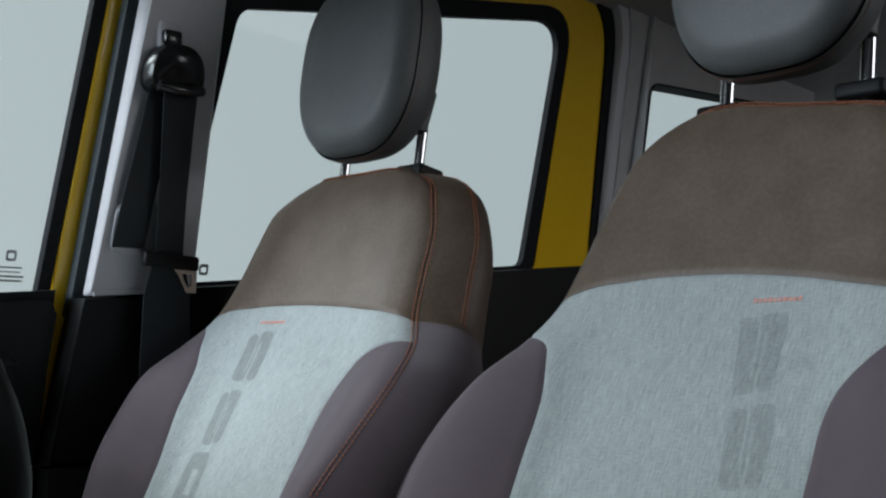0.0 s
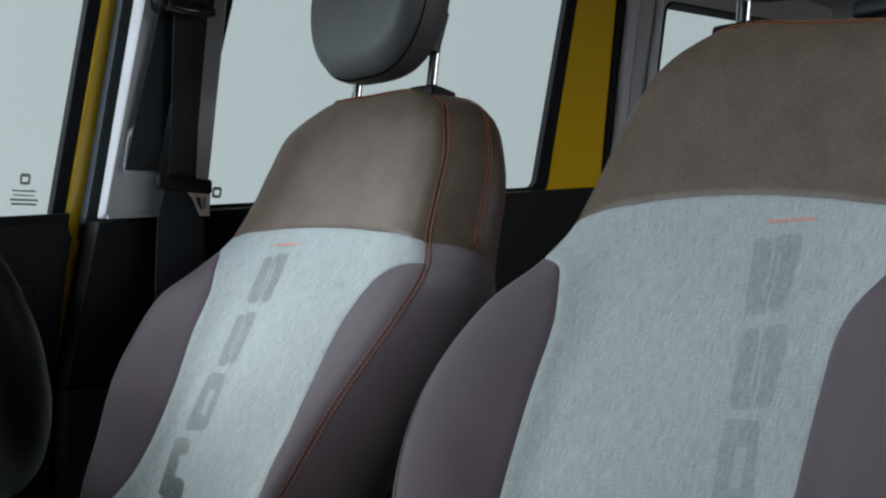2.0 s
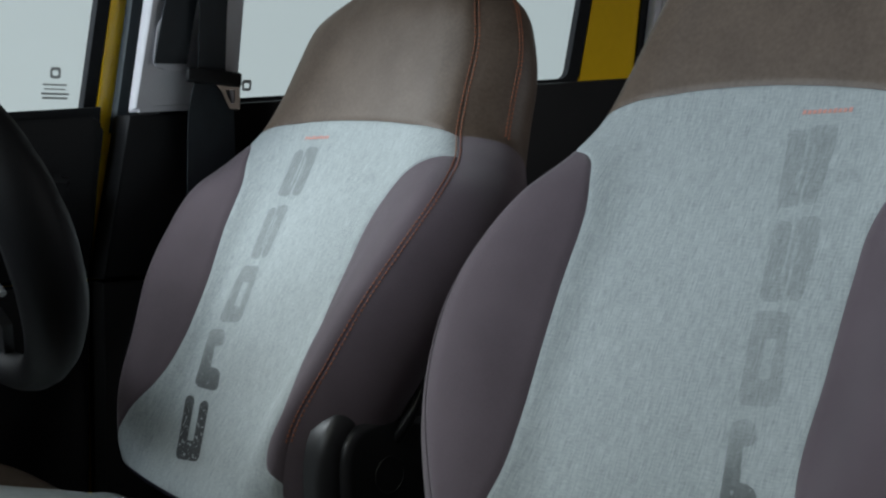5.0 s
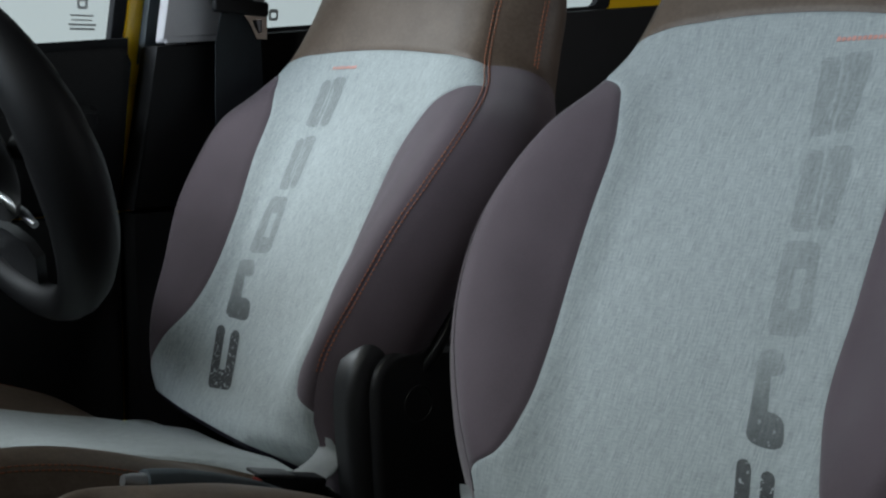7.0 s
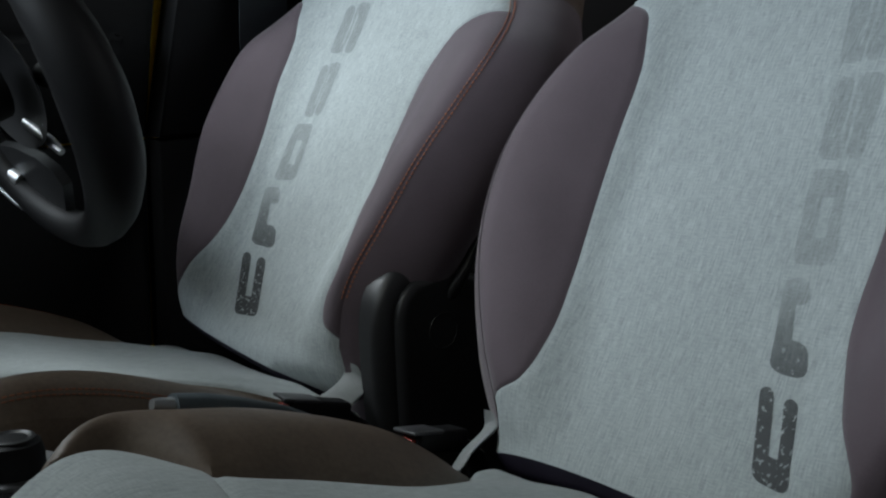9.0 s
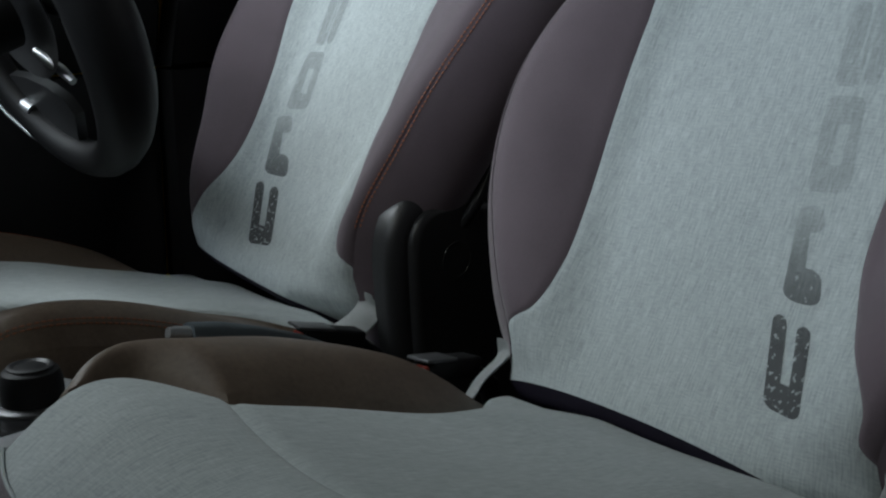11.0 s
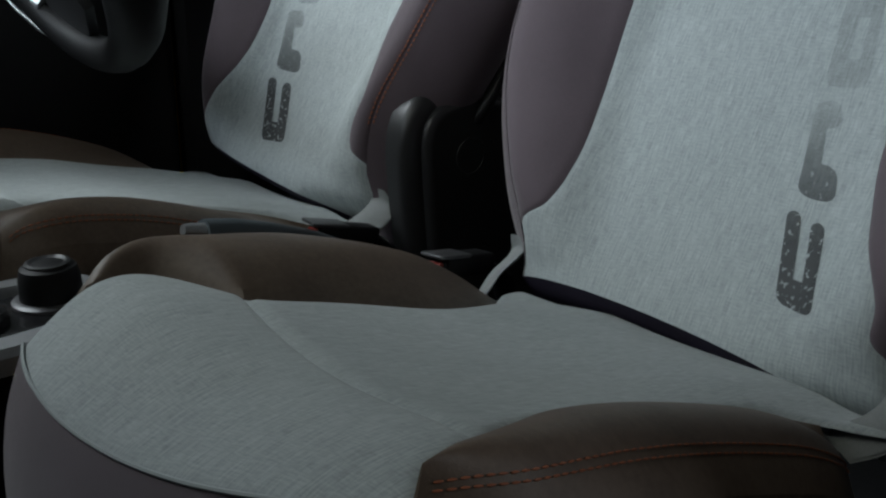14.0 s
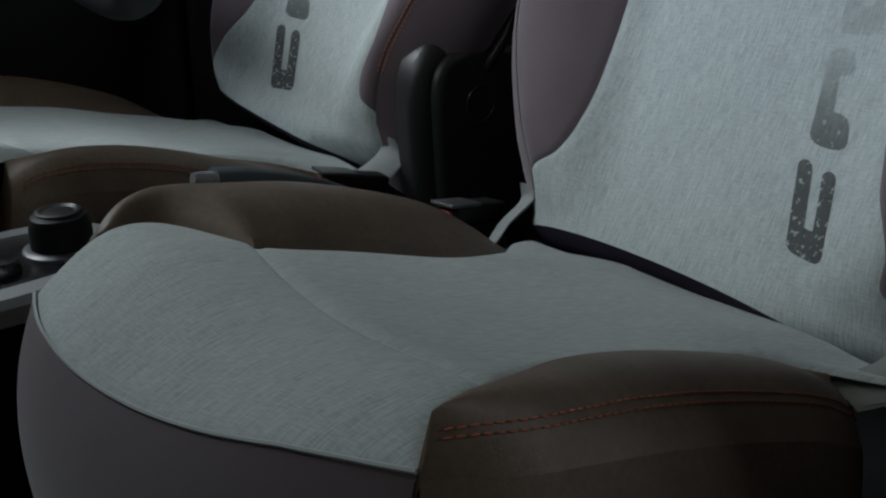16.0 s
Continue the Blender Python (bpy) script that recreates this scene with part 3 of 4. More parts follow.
def make_seat(name, label, shape, letters, tag, mech_side, sink):
    front, half_at = shape.front, shape.half
    seat = thing(name, label, "car seat", (0.1, 0, 0.32), group="front seats")
    inv = seat.matrix_basis.inverted()

    def add(nm, bm, material, parent=seat, lab=""):
        ob = part(nm, bm, material, parent, lab)
        if parent is seat:
            ob.matrix_parent_inverse = inv
        return ob

    # middle panel
    def mid(a, b):
        side = 1 if a >= 0.5 else -1
        h = shape.foot(0) + b * (shape.base(0) - shape.foot(0))
        for _ in range(8):
            g = shape.gore(side, h)
            u = (2 * a - 1) * g
            h = shape.foot(u) + b * (shape.base(u) - shape.foot(u))
        ys = half_at(u, h)
        d = min((g - abs(u)) * ys, shape.base(u) - h)
        return front(u, h) + EN * edge_drop(d), (u * ys, h)

    bm = bmesh.new()
    patch(bm, lambda a, b: mid(a, b)[0], 64, 140, lambda a, b: mid(a, b)[1])
    add("middle_panel", bm, GREY, lab="grey melange cloth middle panel")

    # bolsters
    for side in (-1, 1):
        def bol(a, b, side=side):
            lo, hi = shape.ends[side]
            h = lo + b * (hi - lo)
            g = shape.gore(side, h)
            u = g + (1 - g) * a
            ys = half_at(side, h)
            d = min((u - g) * ys, (1 - u) * ys + 0.0015)
            return front(side * u, h) + EN * edge_drop(d)
        bm = bmesh.new()
        patch(bm, bol, 22, 90)
        bmesh.ops.remove_doubles(bm, verts=bm.verts, dist=1e-5)
        add("bolster", bm, PURPLE, lab="mauve brown cloth bolster")

    # leather head panel
    def head(a, b):
        u = 2 * a - 1
        h0 = shape.base(u)
        h = h0 + b * (shape.top(u) - h0)
        d = min(h - h0, (1 - abs(u)) * half_at(u, h), shape.top(u) - h)
        return front(u, h) + EN * edge_drop(d, 0.005, 0.0016)
    bm = bmesh.new()
    patch(bm, head, 56, 50)
    add("head_panel", bm, LEATHER, lab="brown leather upper panel")

    # the band round the rim, from the front seam to the back
    line = [(shape.foot(1) + (TOP - shape.foot(1)) * k / 80, 1) for k in range(81)]
    line += [(shape.top(1 - 2 * k / 12), 1 - 2 * k / 12) for k in range(1, 12)]
    line += [(shape.top(-1) + (shape.foot(-1) - shape.top(-1)) * k / 80, -1) for k in range(81)]
    pts = [(front(u, h), h) for h, u in line]
    mid_h = 0.25
    n = len(pts) - 1

    def band_point(i, s):
        p, h = pts[i]
        along = (pts[min(i + 2, n)][0] - pts[max(i - 2, 0)][0]).normalized()
        out = along.cross(EN).normalized()
        if out.dot(p - shape.point(mid_h, 0, 0)) < 0:
            out = -out
        deep = 0.142 - 0.02 * sstep(0.4, 0.65, h)
        swell = 0.034 + (0.041 - 0.034) * sstep(0.66, 0.56, h)
        bulge = swell * math.sin(math.pi * min(1, s * 1.02)) ** 0.85 - 0.035 * max(0, (s - 0.72) / 0.28) ** 2
        return p - EN * (deep * s) + out * bulge

    def band(lo, hi, nm, material, lab):
        bm = bmesh.new()
        count = hi - lo
        patch(bm, lambda a, b: band_point(lo + round(b * count), a), 20, count)
        return add(nm, bm, material, lab=lab)

    cut = next(i for i in range(81) if line[i][0] > shape.base(1))
    cut2 = next(i for i in range(92, n + 1) if line[i][0] < shape.base(-1))
    band(0, cut, "side_panel", PURPLE, "mauve brown cloth side panel")
    band(cut, cut2, "rim_panel", LEATHER, "brown leather side and top panel")
    band(cut2, n, "side_panel", PURPLE, "mauve brown cloth side panel")

    # back panel
    bm = bmesh.new()
    ringv = [band_point(i, 1.0) for i in range(len(pts))]
    half = len(pts) // 2
    patch(bm, lambda a, b: ringv[round(b * half)].lerp(ringv[n - round(b * half)], a) - EN * 0.012 * math.sin(math.pi * a), 12, half)
    bmesh.ops.remove_doubles(bm, verts=bm.verts, dist=1e-5)
    add("back_panel", bm, PURPLE)

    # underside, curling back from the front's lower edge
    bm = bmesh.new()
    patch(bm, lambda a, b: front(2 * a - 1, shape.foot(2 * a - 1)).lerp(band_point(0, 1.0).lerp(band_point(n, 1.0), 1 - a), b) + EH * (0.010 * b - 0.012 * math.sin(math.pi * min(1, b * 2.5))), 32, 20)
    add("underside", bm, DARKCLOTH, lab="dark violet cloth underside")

    # stitching: twin rows astride the front seam and one pair further back on the leather
    bm = bmesh.new()
    run = range(74, n - 9)
    stitches(bm, [front(line[i][1] * (1 - 0.0022 / half_at(line[i][1], line[i][0])) if abs(line[i][1]) == 1 else line[i][1], line[i][0] - (0 if abs(line[i][1]) == 1 else 0.0022)) + EN * 0.0004 for i in run])
    stitches(bm, [band_point(i, 0.011) + EN * 0.0004 for i in run])
    add("stitching", bm, THREAD, lab="rust orange thread")
    bm = bmesh.new()
    for off in (0.33, 0.365):
        stitches(bm, [band_point(i, off) + (band_point(i, off) - shape.point(mid_h, -0.05, 0)).normalized() * 0.0012 for i in range(cut, cut2)])
    add("stitching", bm, THREAD, lab="rust orange thread")

    # print on the cloth: worn stencil letters, one above another, and a small red line of fine print
    def on_cloth(y, h):
        return front(y / half_at(1 if y >= 0 else -1, h), h) + EN * 0.0007

    def stencil(bm, quad, block):
        """One flat block of a letter, laid into the quad of its corners (y, h)."""
        s0, s1, v0, v1, corners = block
        lay = bm.loops.layers.uv.verify()
        tl, tr, bl, br = (Vector(q) for q in quad)
        wide, tall = (tl - tr).length, (tl - bl).length
        r = min(0.0085, (v1 - v0) * tall / 2, (s1 - s0) * wide / 2)
        nh = max(8, int((v1 - v0) * tall / 0.003))
        grid = []
        for q in range(nh + 1):
            v = v0 + (v1 - v0) * (0.5 - 0.5 * math.cos(math.pi * q / nh))
            lo, hi = s0, s1
            for end, dist in (("b", (v - v0) * tall), ("t", (v1 - v) * tall)):
                if dist < r:
                    trim = r / wide * (1 - math.sqrt(max(0.0, 1 - (1 - dist / r) ** 2)))
                    lo += trim if end + "l" in corners else 0
                    hi -= trim if end + "r" in corners else 0
            row = []
            for e in range(5):
                a = lo + (hi - lo) * e / 4
                y, h = bl.lerp(br, a).lerp(tl.lerp(tr, a), v)
                row.append((bm.verts.new(on_cloth(y, h)), (y, h)))
            grid.append(row)
        for r0, r1 in zip(grid, grid[1:]):
            for e in range(4):
                f = bm.faces.new((r0[e][0], r0[e + 1][0], r1[e + 1][0], r1[e][0]))
                for lp, uv in zip(f.loops, (r0[e][1], r0[e + 1][1], r1[e + 1][1], r1[e][1])):
                    lp[lay].uv = uv

    for letter, quad in letters:
        bm = bmesh.new()
        for block in MARKS[letter]:
            stencil(bm, quad, block)
        add("printed_letter", bm, PRINT if mech_side < 0 else FAINT_PRINT, lab="worn grey stencil letter printed on cloth")
    bm = bmesh.new()
    for k in range(10):
        y, step = tag[0] + (tag[1] - tag[0]) * k / 10, (tag[1] - tag[0]) / 10
        top = 0.0022 if k % 3 else 0.0028
        vs = [bm.verts.new(on_cloth(y + step * a, tag[2] + b)) for a, b in ((0, -0.002), (0.72, -0.002), (0.80, top), (0.08, top))]
        bm.faces.new(vs)
    add("woven_tag", bm, REDTAG, lab="small coral red line of fine print")

    # head rest on two posts
    posts = (0.080, -0.081)
    up = Vector((math.sin(radians(10)), 0, math.cos(radians(10))))
    fw = Vector((-up.z, 0, up.x))
    base = Vector((0.7518, 0, 1.2671))
    rest = base + up * 0.158 + fw * 0.050
    for y in posts:
        bm = bmesh.new()
        tube(bm, [base + Vector((0, y, 0)) - up * 0.03, base + Vector((0, y, 0)) + up * 0.17], 0.0075, 16)
        add("post", bm, CHROME, lab="polished steel head rest post")
        bm = bmesh.new()
        q = Matrix.Translation(base + Vector((0, y, 0)) + up * 0.006) @ Matrix(((-fw.x, 0, up.x), (0, 1, 0), (-fw.z, 0, up.z))).to_4x4()
        box(bm, -0.022, 0.028, -0.026, 0.026, -0.016, 0.002, 0.005, q, 3)
        add("post_collar", bm, BLACK, lab="black plastic post collar")

    def cushion(theta, phi, grow=1.0):
        """A padded block: rounded in front view, domed in front, flat behind."""
        c, s = math.cos(theta), math.sin(theta)
        y = 0.116 * math.copysign(abs(c) ** 0.62, c)
        z = 0.140 * math.copysign(abs(s) ** 0.66, s)
        if z < 0:
            y *= 1 - 0.12 * (z / 0.14) ** 2
        k = math.cos(phi)
        k2 = abs(k) ** 0.5
        d = math.sin(phi)
        deep = 0.058 * math.copysign(abs(d) ** 0.75, d) * (1 - 0.12 * abs(z * k2 / 0.14) ** 2)
        if d < 0:
            deep *= 1.15
        else:
            deep -= 0.006 * sstep(0.92, 0.66, k2)
        return rest + Vector((0, y * k2 * grow, 0)) + up * (z * k2 * grow) + fw * deep

    bm = bmesh.new()
    patch(bm, lambda a, b: cushion(a * math.tau, 0.10 + 1.0 * b if b < 0.1 else 0.20 + (math.pi / 2 - 0.20) * ((b - 0.1) / 0.9) ** 0.8), 72, 40)
    bmesh.ops.remove_doubles(bm, verts=bm.verts, dist=1e-5)
    add("head_rest", bm, HEADREST, lab="dark grey leatherette head rest")
    bm = bmesh.new()
    patch(bm, lambda a, b: cushion(a * math.tau, -math.pi / 2 + b * (math.pi / 2 + 0.10), 1.0 + 0.02 * b), 64, 20)
    bmesh.ops.remove_doubles(bm, verts=bm.verts, dist=1e-5)
    add("head_rest_back", bm, HEADREST, lab="grey rear half of the head rest")
    bm = bmesh.new()
    stitches(bm, [cushion(math.pi * 1.5 + k * math.pi * 0.9 / 40, 0.02, 1.022) for k in range(-20, 21)], 0.003, 0.003, 0.0004)
    stitches(bm, [cushion(math.pi * (0.75 + 0.5 * k / 40), 0.02, 1.022) for k in range(41)], 0.003, 0.003, 0.0004)
    add("head_rest_stitching", bm, THREAD, lab="rust orange thread")
    for y in posts:
        bm = bmesh.new()
        rows = []
        for k in range(9):
            a = k / 8
            c = base + Vector((0, y, 0)) + up * (0.120 - 0.060 * a) + fw * 0.008
            wide, deep2 = 0.018 - 0.007 * a, 0.022 - 0.010 * a
            rows.append([bm.verts.new(c + Vector((0, wide * math.cos(t * math.tau / 16), 0)) + fw * deep2 * math.sin(t * math.tau / 16)) for t in range(16)])
        for r0, r1 in zip(rows, rows[1:]):
            for t in range(16):
                bm.faces.new((r0[t], r0[(t + 1) % 16], r1[(t + 1) % 16], r1[t]))
        bm.faces.new(rows[-1])
        add("head_rest_socket", bm, HEADREST, lab="tapered grey sleeve round a post")

    # ---- seat cushion
    TILT = radians(17)
    EA = Vector((math.cos(TILT), 0, -math.sin(TILT)))
    EC = Vector((math.sin(TILT), 0, math.cos(TILT)))
    C0 = Vector((0.0, -0.02, 0.70 + sink))
    plain_edge = table([(-0.30, 0.208), (-0.130, 0.206), (-0.115, 0.194), (-0.100, 0.182), (-0.060, 0.166), (-0.030, 0.152), (0.0, 0.138), (0.07, 0.130), (0.20, 0.134), (0.25, 0.146), (0.29, 0.172), (0.33, 0.200), (0.42, 0.215)])
    far_edge = table([(-0.30, 0.206), (-0.13, 0.208), (-0.085, 0.207), (-0.065, 0.207), (-0.046, 0.202), (-0.034, 0.191), (-0.023, 0.174), (-0.012, 0.152), (-0.003, 0.135), (0.07, 0.128), (0.175, 0.119), (0.223, 0.127), (0.256, 0.143), (0.29, 0.172), (0.33, 0.200), (0.42, 0.215)])

    def inner_edge(a, side=-1):
        return far_edge(a) if side > 0 and mech_side > 0 else plain_edge(a)

    def cross_seam(y):
        return -0.033 + 0.16 * y + 0.4 * y * y

    def top_c(a, y):
        fall = max(0.0, (-0.03 - a) / 0.128)
        roll = -0.054 * (fall ** 2 if y < 0 else fall ** (2 + 6 * min(y, 0.2))) - (0.15 * y * sstep(0.0, -0.15, a) if y < 0 else 0.12 * y * sstep(-0.08, -0.15, a)) - 0.05 * max(0.0, (a - 0.345) / 0.05) ** 2
        sides = -0.012 * (abs(y) / 0.2) ** 4 * sstep(-0.05, -0.15, a)
        return (0.013 * sstep(-0.06, 0.10, a) if mech_side < 0 else 0.0) + roll + sides - 0.006 * math.cos(min(1, abs(y) / 0.13) * math.pi / 2) + 0.004 * math.sin(min(max((a + 0.1) / 0.4, 0), 1) * math.pi) + 0.011 * sstep(0.14, 0.28, a) * sstep(0.16, 0.08, abs(y))

    def seat_point(a, y, c):
        return C0 + EA * a + EC * c + Vector((0, y, 0))

    def front_edge(y):
        return -0.158 + 0.029 * (abs(y) / 0.207) ** 3

    def pad(is_front, nm, lab):
        def fn(a, b):
            y0 = 2 * a - 1
            y = y0 * 0.15
            for _ in range(6):
                f0 = front_edge(y0 * 0.207) if is_front else cross_seam(y)
                f1 = cross_seam(y) if is_front else 0.385
                al = f0 + (f1 - f0) * b
                y = y0 * inner_edge(al, y0)[0]
            d = min((1 - abs(y0)) * inner_edge(al, y0)[0], al - f0, f1 - al)
            return seat_point(al, y, top_c(al, y) + edge_drop(d, 0.010, 0.0035)), (y, al)
        bm = bmesh.new()
        patch(bm, lambda a, b: fn(a, b)[0], 60, 48, lambda a, b: fn(a, b)[1])
        return add(nm, bm, GREY, lab=lab)

    pad(True, "front_pad", "grey melange cloth cushion front")
    pad(False, "rear_pad", "grey melange cloth cushion rear")

    # piped front edge and apron
    def apron(a, b):
        y = (2 * a - 1) * 0.207
        al = front_edge(y)
        yy = (2 * a - 1) * inner_edge(al, 2 * a - 1)[0]
        c = top_c(al, yy)
        out = -0.012 * math.sin(math.pi * min(1, b * 1.3)) + 0.03 * b
        return seat_point(al + out, yy * (1 + 0.03 * math.sin(math.pi * b)), c - 0.19 * b)
    bm = bmesh.new()
    patch(bm, apron, 60, 16)
    add("apron", bm, PURPLE, lab="mauve brown cloth cushion front")
    bm = bmesh.new()
    tube(bm, [apron(k / 60, 0.0) + EC * 0.0012 for k in range(61)], 0.0015, 6)
    add("piping", bm, GREY)

    for side in (-1, 1):
        short = side < 0 and mech_side < 0
        A0, A1 = (-0.088 if short else -0.090 if side > 0 and mech_side > 0 else -0.128), 0.280

        rise = table([(-0.14, -0.012), (-0.12, -0.002), (-0.09, 0.012), (-0.05, 0.023), (-0.01, 0.029), (0.08, 0.038), (0.19, 0.031), (0.245, 0.016), (0.28, -0.004), (0.31, -0.03)])

        if side > 0:
            rise = table([(-0.14, -0.075), (-0.12, -0.055), (-0.10, -0.028), (-0.08, 0.002), (-0.06, 0.018), (-0.03, 0.026), (0.0, 0.030), (0.08, 0.038), (0.19, 0.031), (0.245, 0.016), (0.28, -0.004), (0.31, -0.03)])
        else:
            rise = table([(-0.14, 0.012), (-0.128, 0.017), (-0.10, 0.022), (-0.05, 0.025), (0.05, 0.026), (0.15, 0.020), (0.20, 0.013), (0.25, -0.002), (0.28, -0.018), (0.31, -0.05)])
        if short:
            rise = table([(-0.10, -0.03), (-0.088, -0.012), (-0.075, 0.004), (-0.05, 0.016), (-0.02, 0.022), (0.05, 0.026), (0.15, 0.020), (0.20, 0.013), (0.25, -0.002), (0.28, -0.018), (0.31, -0.05)])
        if side > 0 and mech_side > 0:
            rise = table([(-0.10, -0.030), (-0.09, -0.018), (-0.075, 0.004), (-0.055, 0.018), (-0.03, 0.026), (0.0, 0.032), (0.08, 0.038), (0.19, 0.031), (0.245, 0.016), (0.28, -0.004), (0.31, -0.03)])
        peak, fall_off = (0.7, 0.013) if side > 0 else (0.52, 0.034)

        def crest(a):
            return rise(a)[0]

        def bolster(s, b, side=side):
            a = A0 + (A1 - A0) * b
            yi = inner_edge(a, side)[0]
            yo = 0.232 - 0.035 * max(0, (b - 0.8) / 0.2) ** 2 - (0.012 if side > 0 and mech_side > 0 else 0.024) * (1 - min(1, b / 0.16)) ** 2
            yi = min(yi, yo - 0.003)
            y = yi + (yo - yi) * s
            base = top_c(a, side * yi) * 0.8
            c = base + (crest(a) - base) * math.sin(math.pi / 2 * min(1.0, s / peak)) - fall_off * max(0, (s - peak) / (1 - peak)) ** 2
            if s < 0.02:
                c = top_c(a, side * yi)
            return seat_point(a, side * y, c + edge_drop(s * (yo - yi), 0.008, 0.003))

        bm = bmesh.new()
        patch(bm, bolster, 26, 60)
        add("cushion_bolster", bm, LEATHER, lab="brown leather cushion bolster")

        def lower(s, b, side=side):
            p = bolster(1.0, b)
            drop = 0.15 * s
            return p + Vector((0, side * 0.010 * math.sin(math.pi * min(1, s * 1.4)), 0)) - EC * drop
        bm = bmesh.new()
        patch(bm, lower, 12, 60)
        patch(bm, lambda s, b: bolster(b, 0.0) - EC * 0.15 * s + EA * 0.0, 8, 20)
        patch(bm, lambda s, b: bolster(b, 1.0) - EC * 0.10 * s, 8, 20)
        add("cushion_side", bm, LEATHER, lab="brown leather cushion side")
        if side > 0 and mech_side > 0:
            continue
        bm = bmesh.new()
        for s in (0.80, 0.845):
            stitches(bm, [bolster(s, k / 80) + EC * 0.0006 + Vector((0, side * 0.0008, 0)) for k in range(1, 77)], length=0.0048, gap=0.0018, radius=0.0008)
        add("cushion_stitching", bm, THREAD, lab="rust orange thread")

    # base under the cushion and the frame that carries it
    bm = bmesh.new()
    box(bm, -0.06, 0.30, -0.20, 0.17, 0.36, 0.56, 0.02)
    add("base", bm, BLACK, lab="black plastic seat base")
    for y in (-0.2, 0.18):
        bm = bmesh.new()
        box(bm, -0.16, 0.42, y - 0.02, y + 0.02, 0.32, 0.365, 0.004)
        add("rail", bm, STEEL, lab="steel seat rail")

    # recliner housing on the side towards the middle of the car
    s = mech_side

    def cover(nm, prof, y0, y1, roll, lab):
        """A moulded cover cut to prof (x, z), its outer edge rolled over by a quarter circle."""
        bm = bmesh.new()
        k = len(prof)
        inward = []
        for i in range(k):
            (xa, za), (xb, zb) = prof[i - 1], prof[(i + 1) % k]
            d = math.hypot(xb - xa, zb - za)
            inward.append((-(za - zb) / d, (xa - xb) / d))
        if sum(c[0] * (0.52 - p[0]) for c, p in zip(inward, prof)) < 0:
            inward = [(-a, -b) for a, b in inward]
        layers = []
        for q in range(9):
            inset, y = (0.0, y0) if q == 0 else (roll * (1 - math.cos((q - 1) / 7 * math.pi / 2)), y1 - roll * 0.8 * (1 - math.sin((q - 1) / 7 * math.pi / 2)))
            layers.append([bm.verts.new((x + a * inset - 0.038, s * y, z + b * inset)) for (x, z), (a, b) in zip(prof, inward)])
        for r0, r1 in zip(layers, layers[1:]):
            for i in range(k):
                bm.faces.new((r0[i], r0[(i + 1) % k], r1[(i + 1) % k], r1[i]))
        bm.faces.new(layers[-1])
        return add(nm, bm, SATINBLACK, lab=lab)

    if s < 0:
        cover("recliner_cover", rounded([(0.412, 0.40), (0.390, 0.60), (0.385, 0.752), (0.515, 0.756), (0.62, 0.71), (0.62, 0.40)], [0.02, 0.05, 0.090, 0.05, 0.04, 0.02], 10), 0.222, 0.258, 0.022, "black plastic recliner cover")
        cover("recliner_cap", rounded([(0.424, 0.40), (0.412, 0.60), (0.410, 0.730), (0.510, 0.731), (0.60, 0.69), (0.60, 0.40)], [0.02, 0.05, 0.055, 0.04, 0.04, 0.02], 10), 0.235, 0.268, 0.011, "black plastic recliner cap")
        bm = bmesh.new()
        circle = [(0.438 + 0.021 * math.cos(k * math.tau / 40), s * 0.268, 0.663 + 0.021 * math.sin(k * math.tau / 40)) for k in range(40)]
        tube(bm, circle, 0.0011, 6, True)
        add("recliner_disc", bm, SATINBLACK, lab="raised ring on the recliner cap")
        bm = bmesh.new()
        tube(bm, [(0.452, s * 0.262, 0.700), (0.459, s * 0.270, 0.716), (0.472, s * 0.272, 0.735), (0.492, s * 0.270, 0.768), (0.498, s * 0.268, 0.778)], lambda t: 0.0095 + 0.003 * t, 12, squash=(1.0, 0.7))
        add("recliner_lever", bm, SATINBLACK, lab="black recliner lever")
    flap = [(0.352, 0.215, 0.640), (0.358, 0.222, 0.618), (0.335, 0.226, 0.602), (0.305, 0.214, 0.590), (0.285, 0.200, 0.585)]
    back = [(0.350, 0.190, 0.636), (0.345, 0.195, 0.625), (0.320, 0.196, 0.612), (0.296, 0.186, 0.604), (0.275, 0.180, 0.600)]
    for hand in (s, -s) if s > 0 else (s,):
        bm = bmesh.new()
        outer_line = table([(k / 4, *p) for k, p in enumerate(flap)])
        inner_line = table([(k / 4, *p) for k, p in enumerate(back)])
        for q in (0.0, 0.003):
            patch(bm, lambda a, b, q=q: Vector(outer_line(b)).lerp(Vector(inner_line(b)), a) + Vector((0, 0, q + 0.003 * math.sin(math.pi * a))), 6, 16)
        for v in bm.verts:
            v.co.y *= hand
            v.co.z += sink * 0.5
        add("cover_flap", bm, GREYWEB, lab="pale grey cover flap")
    return seat


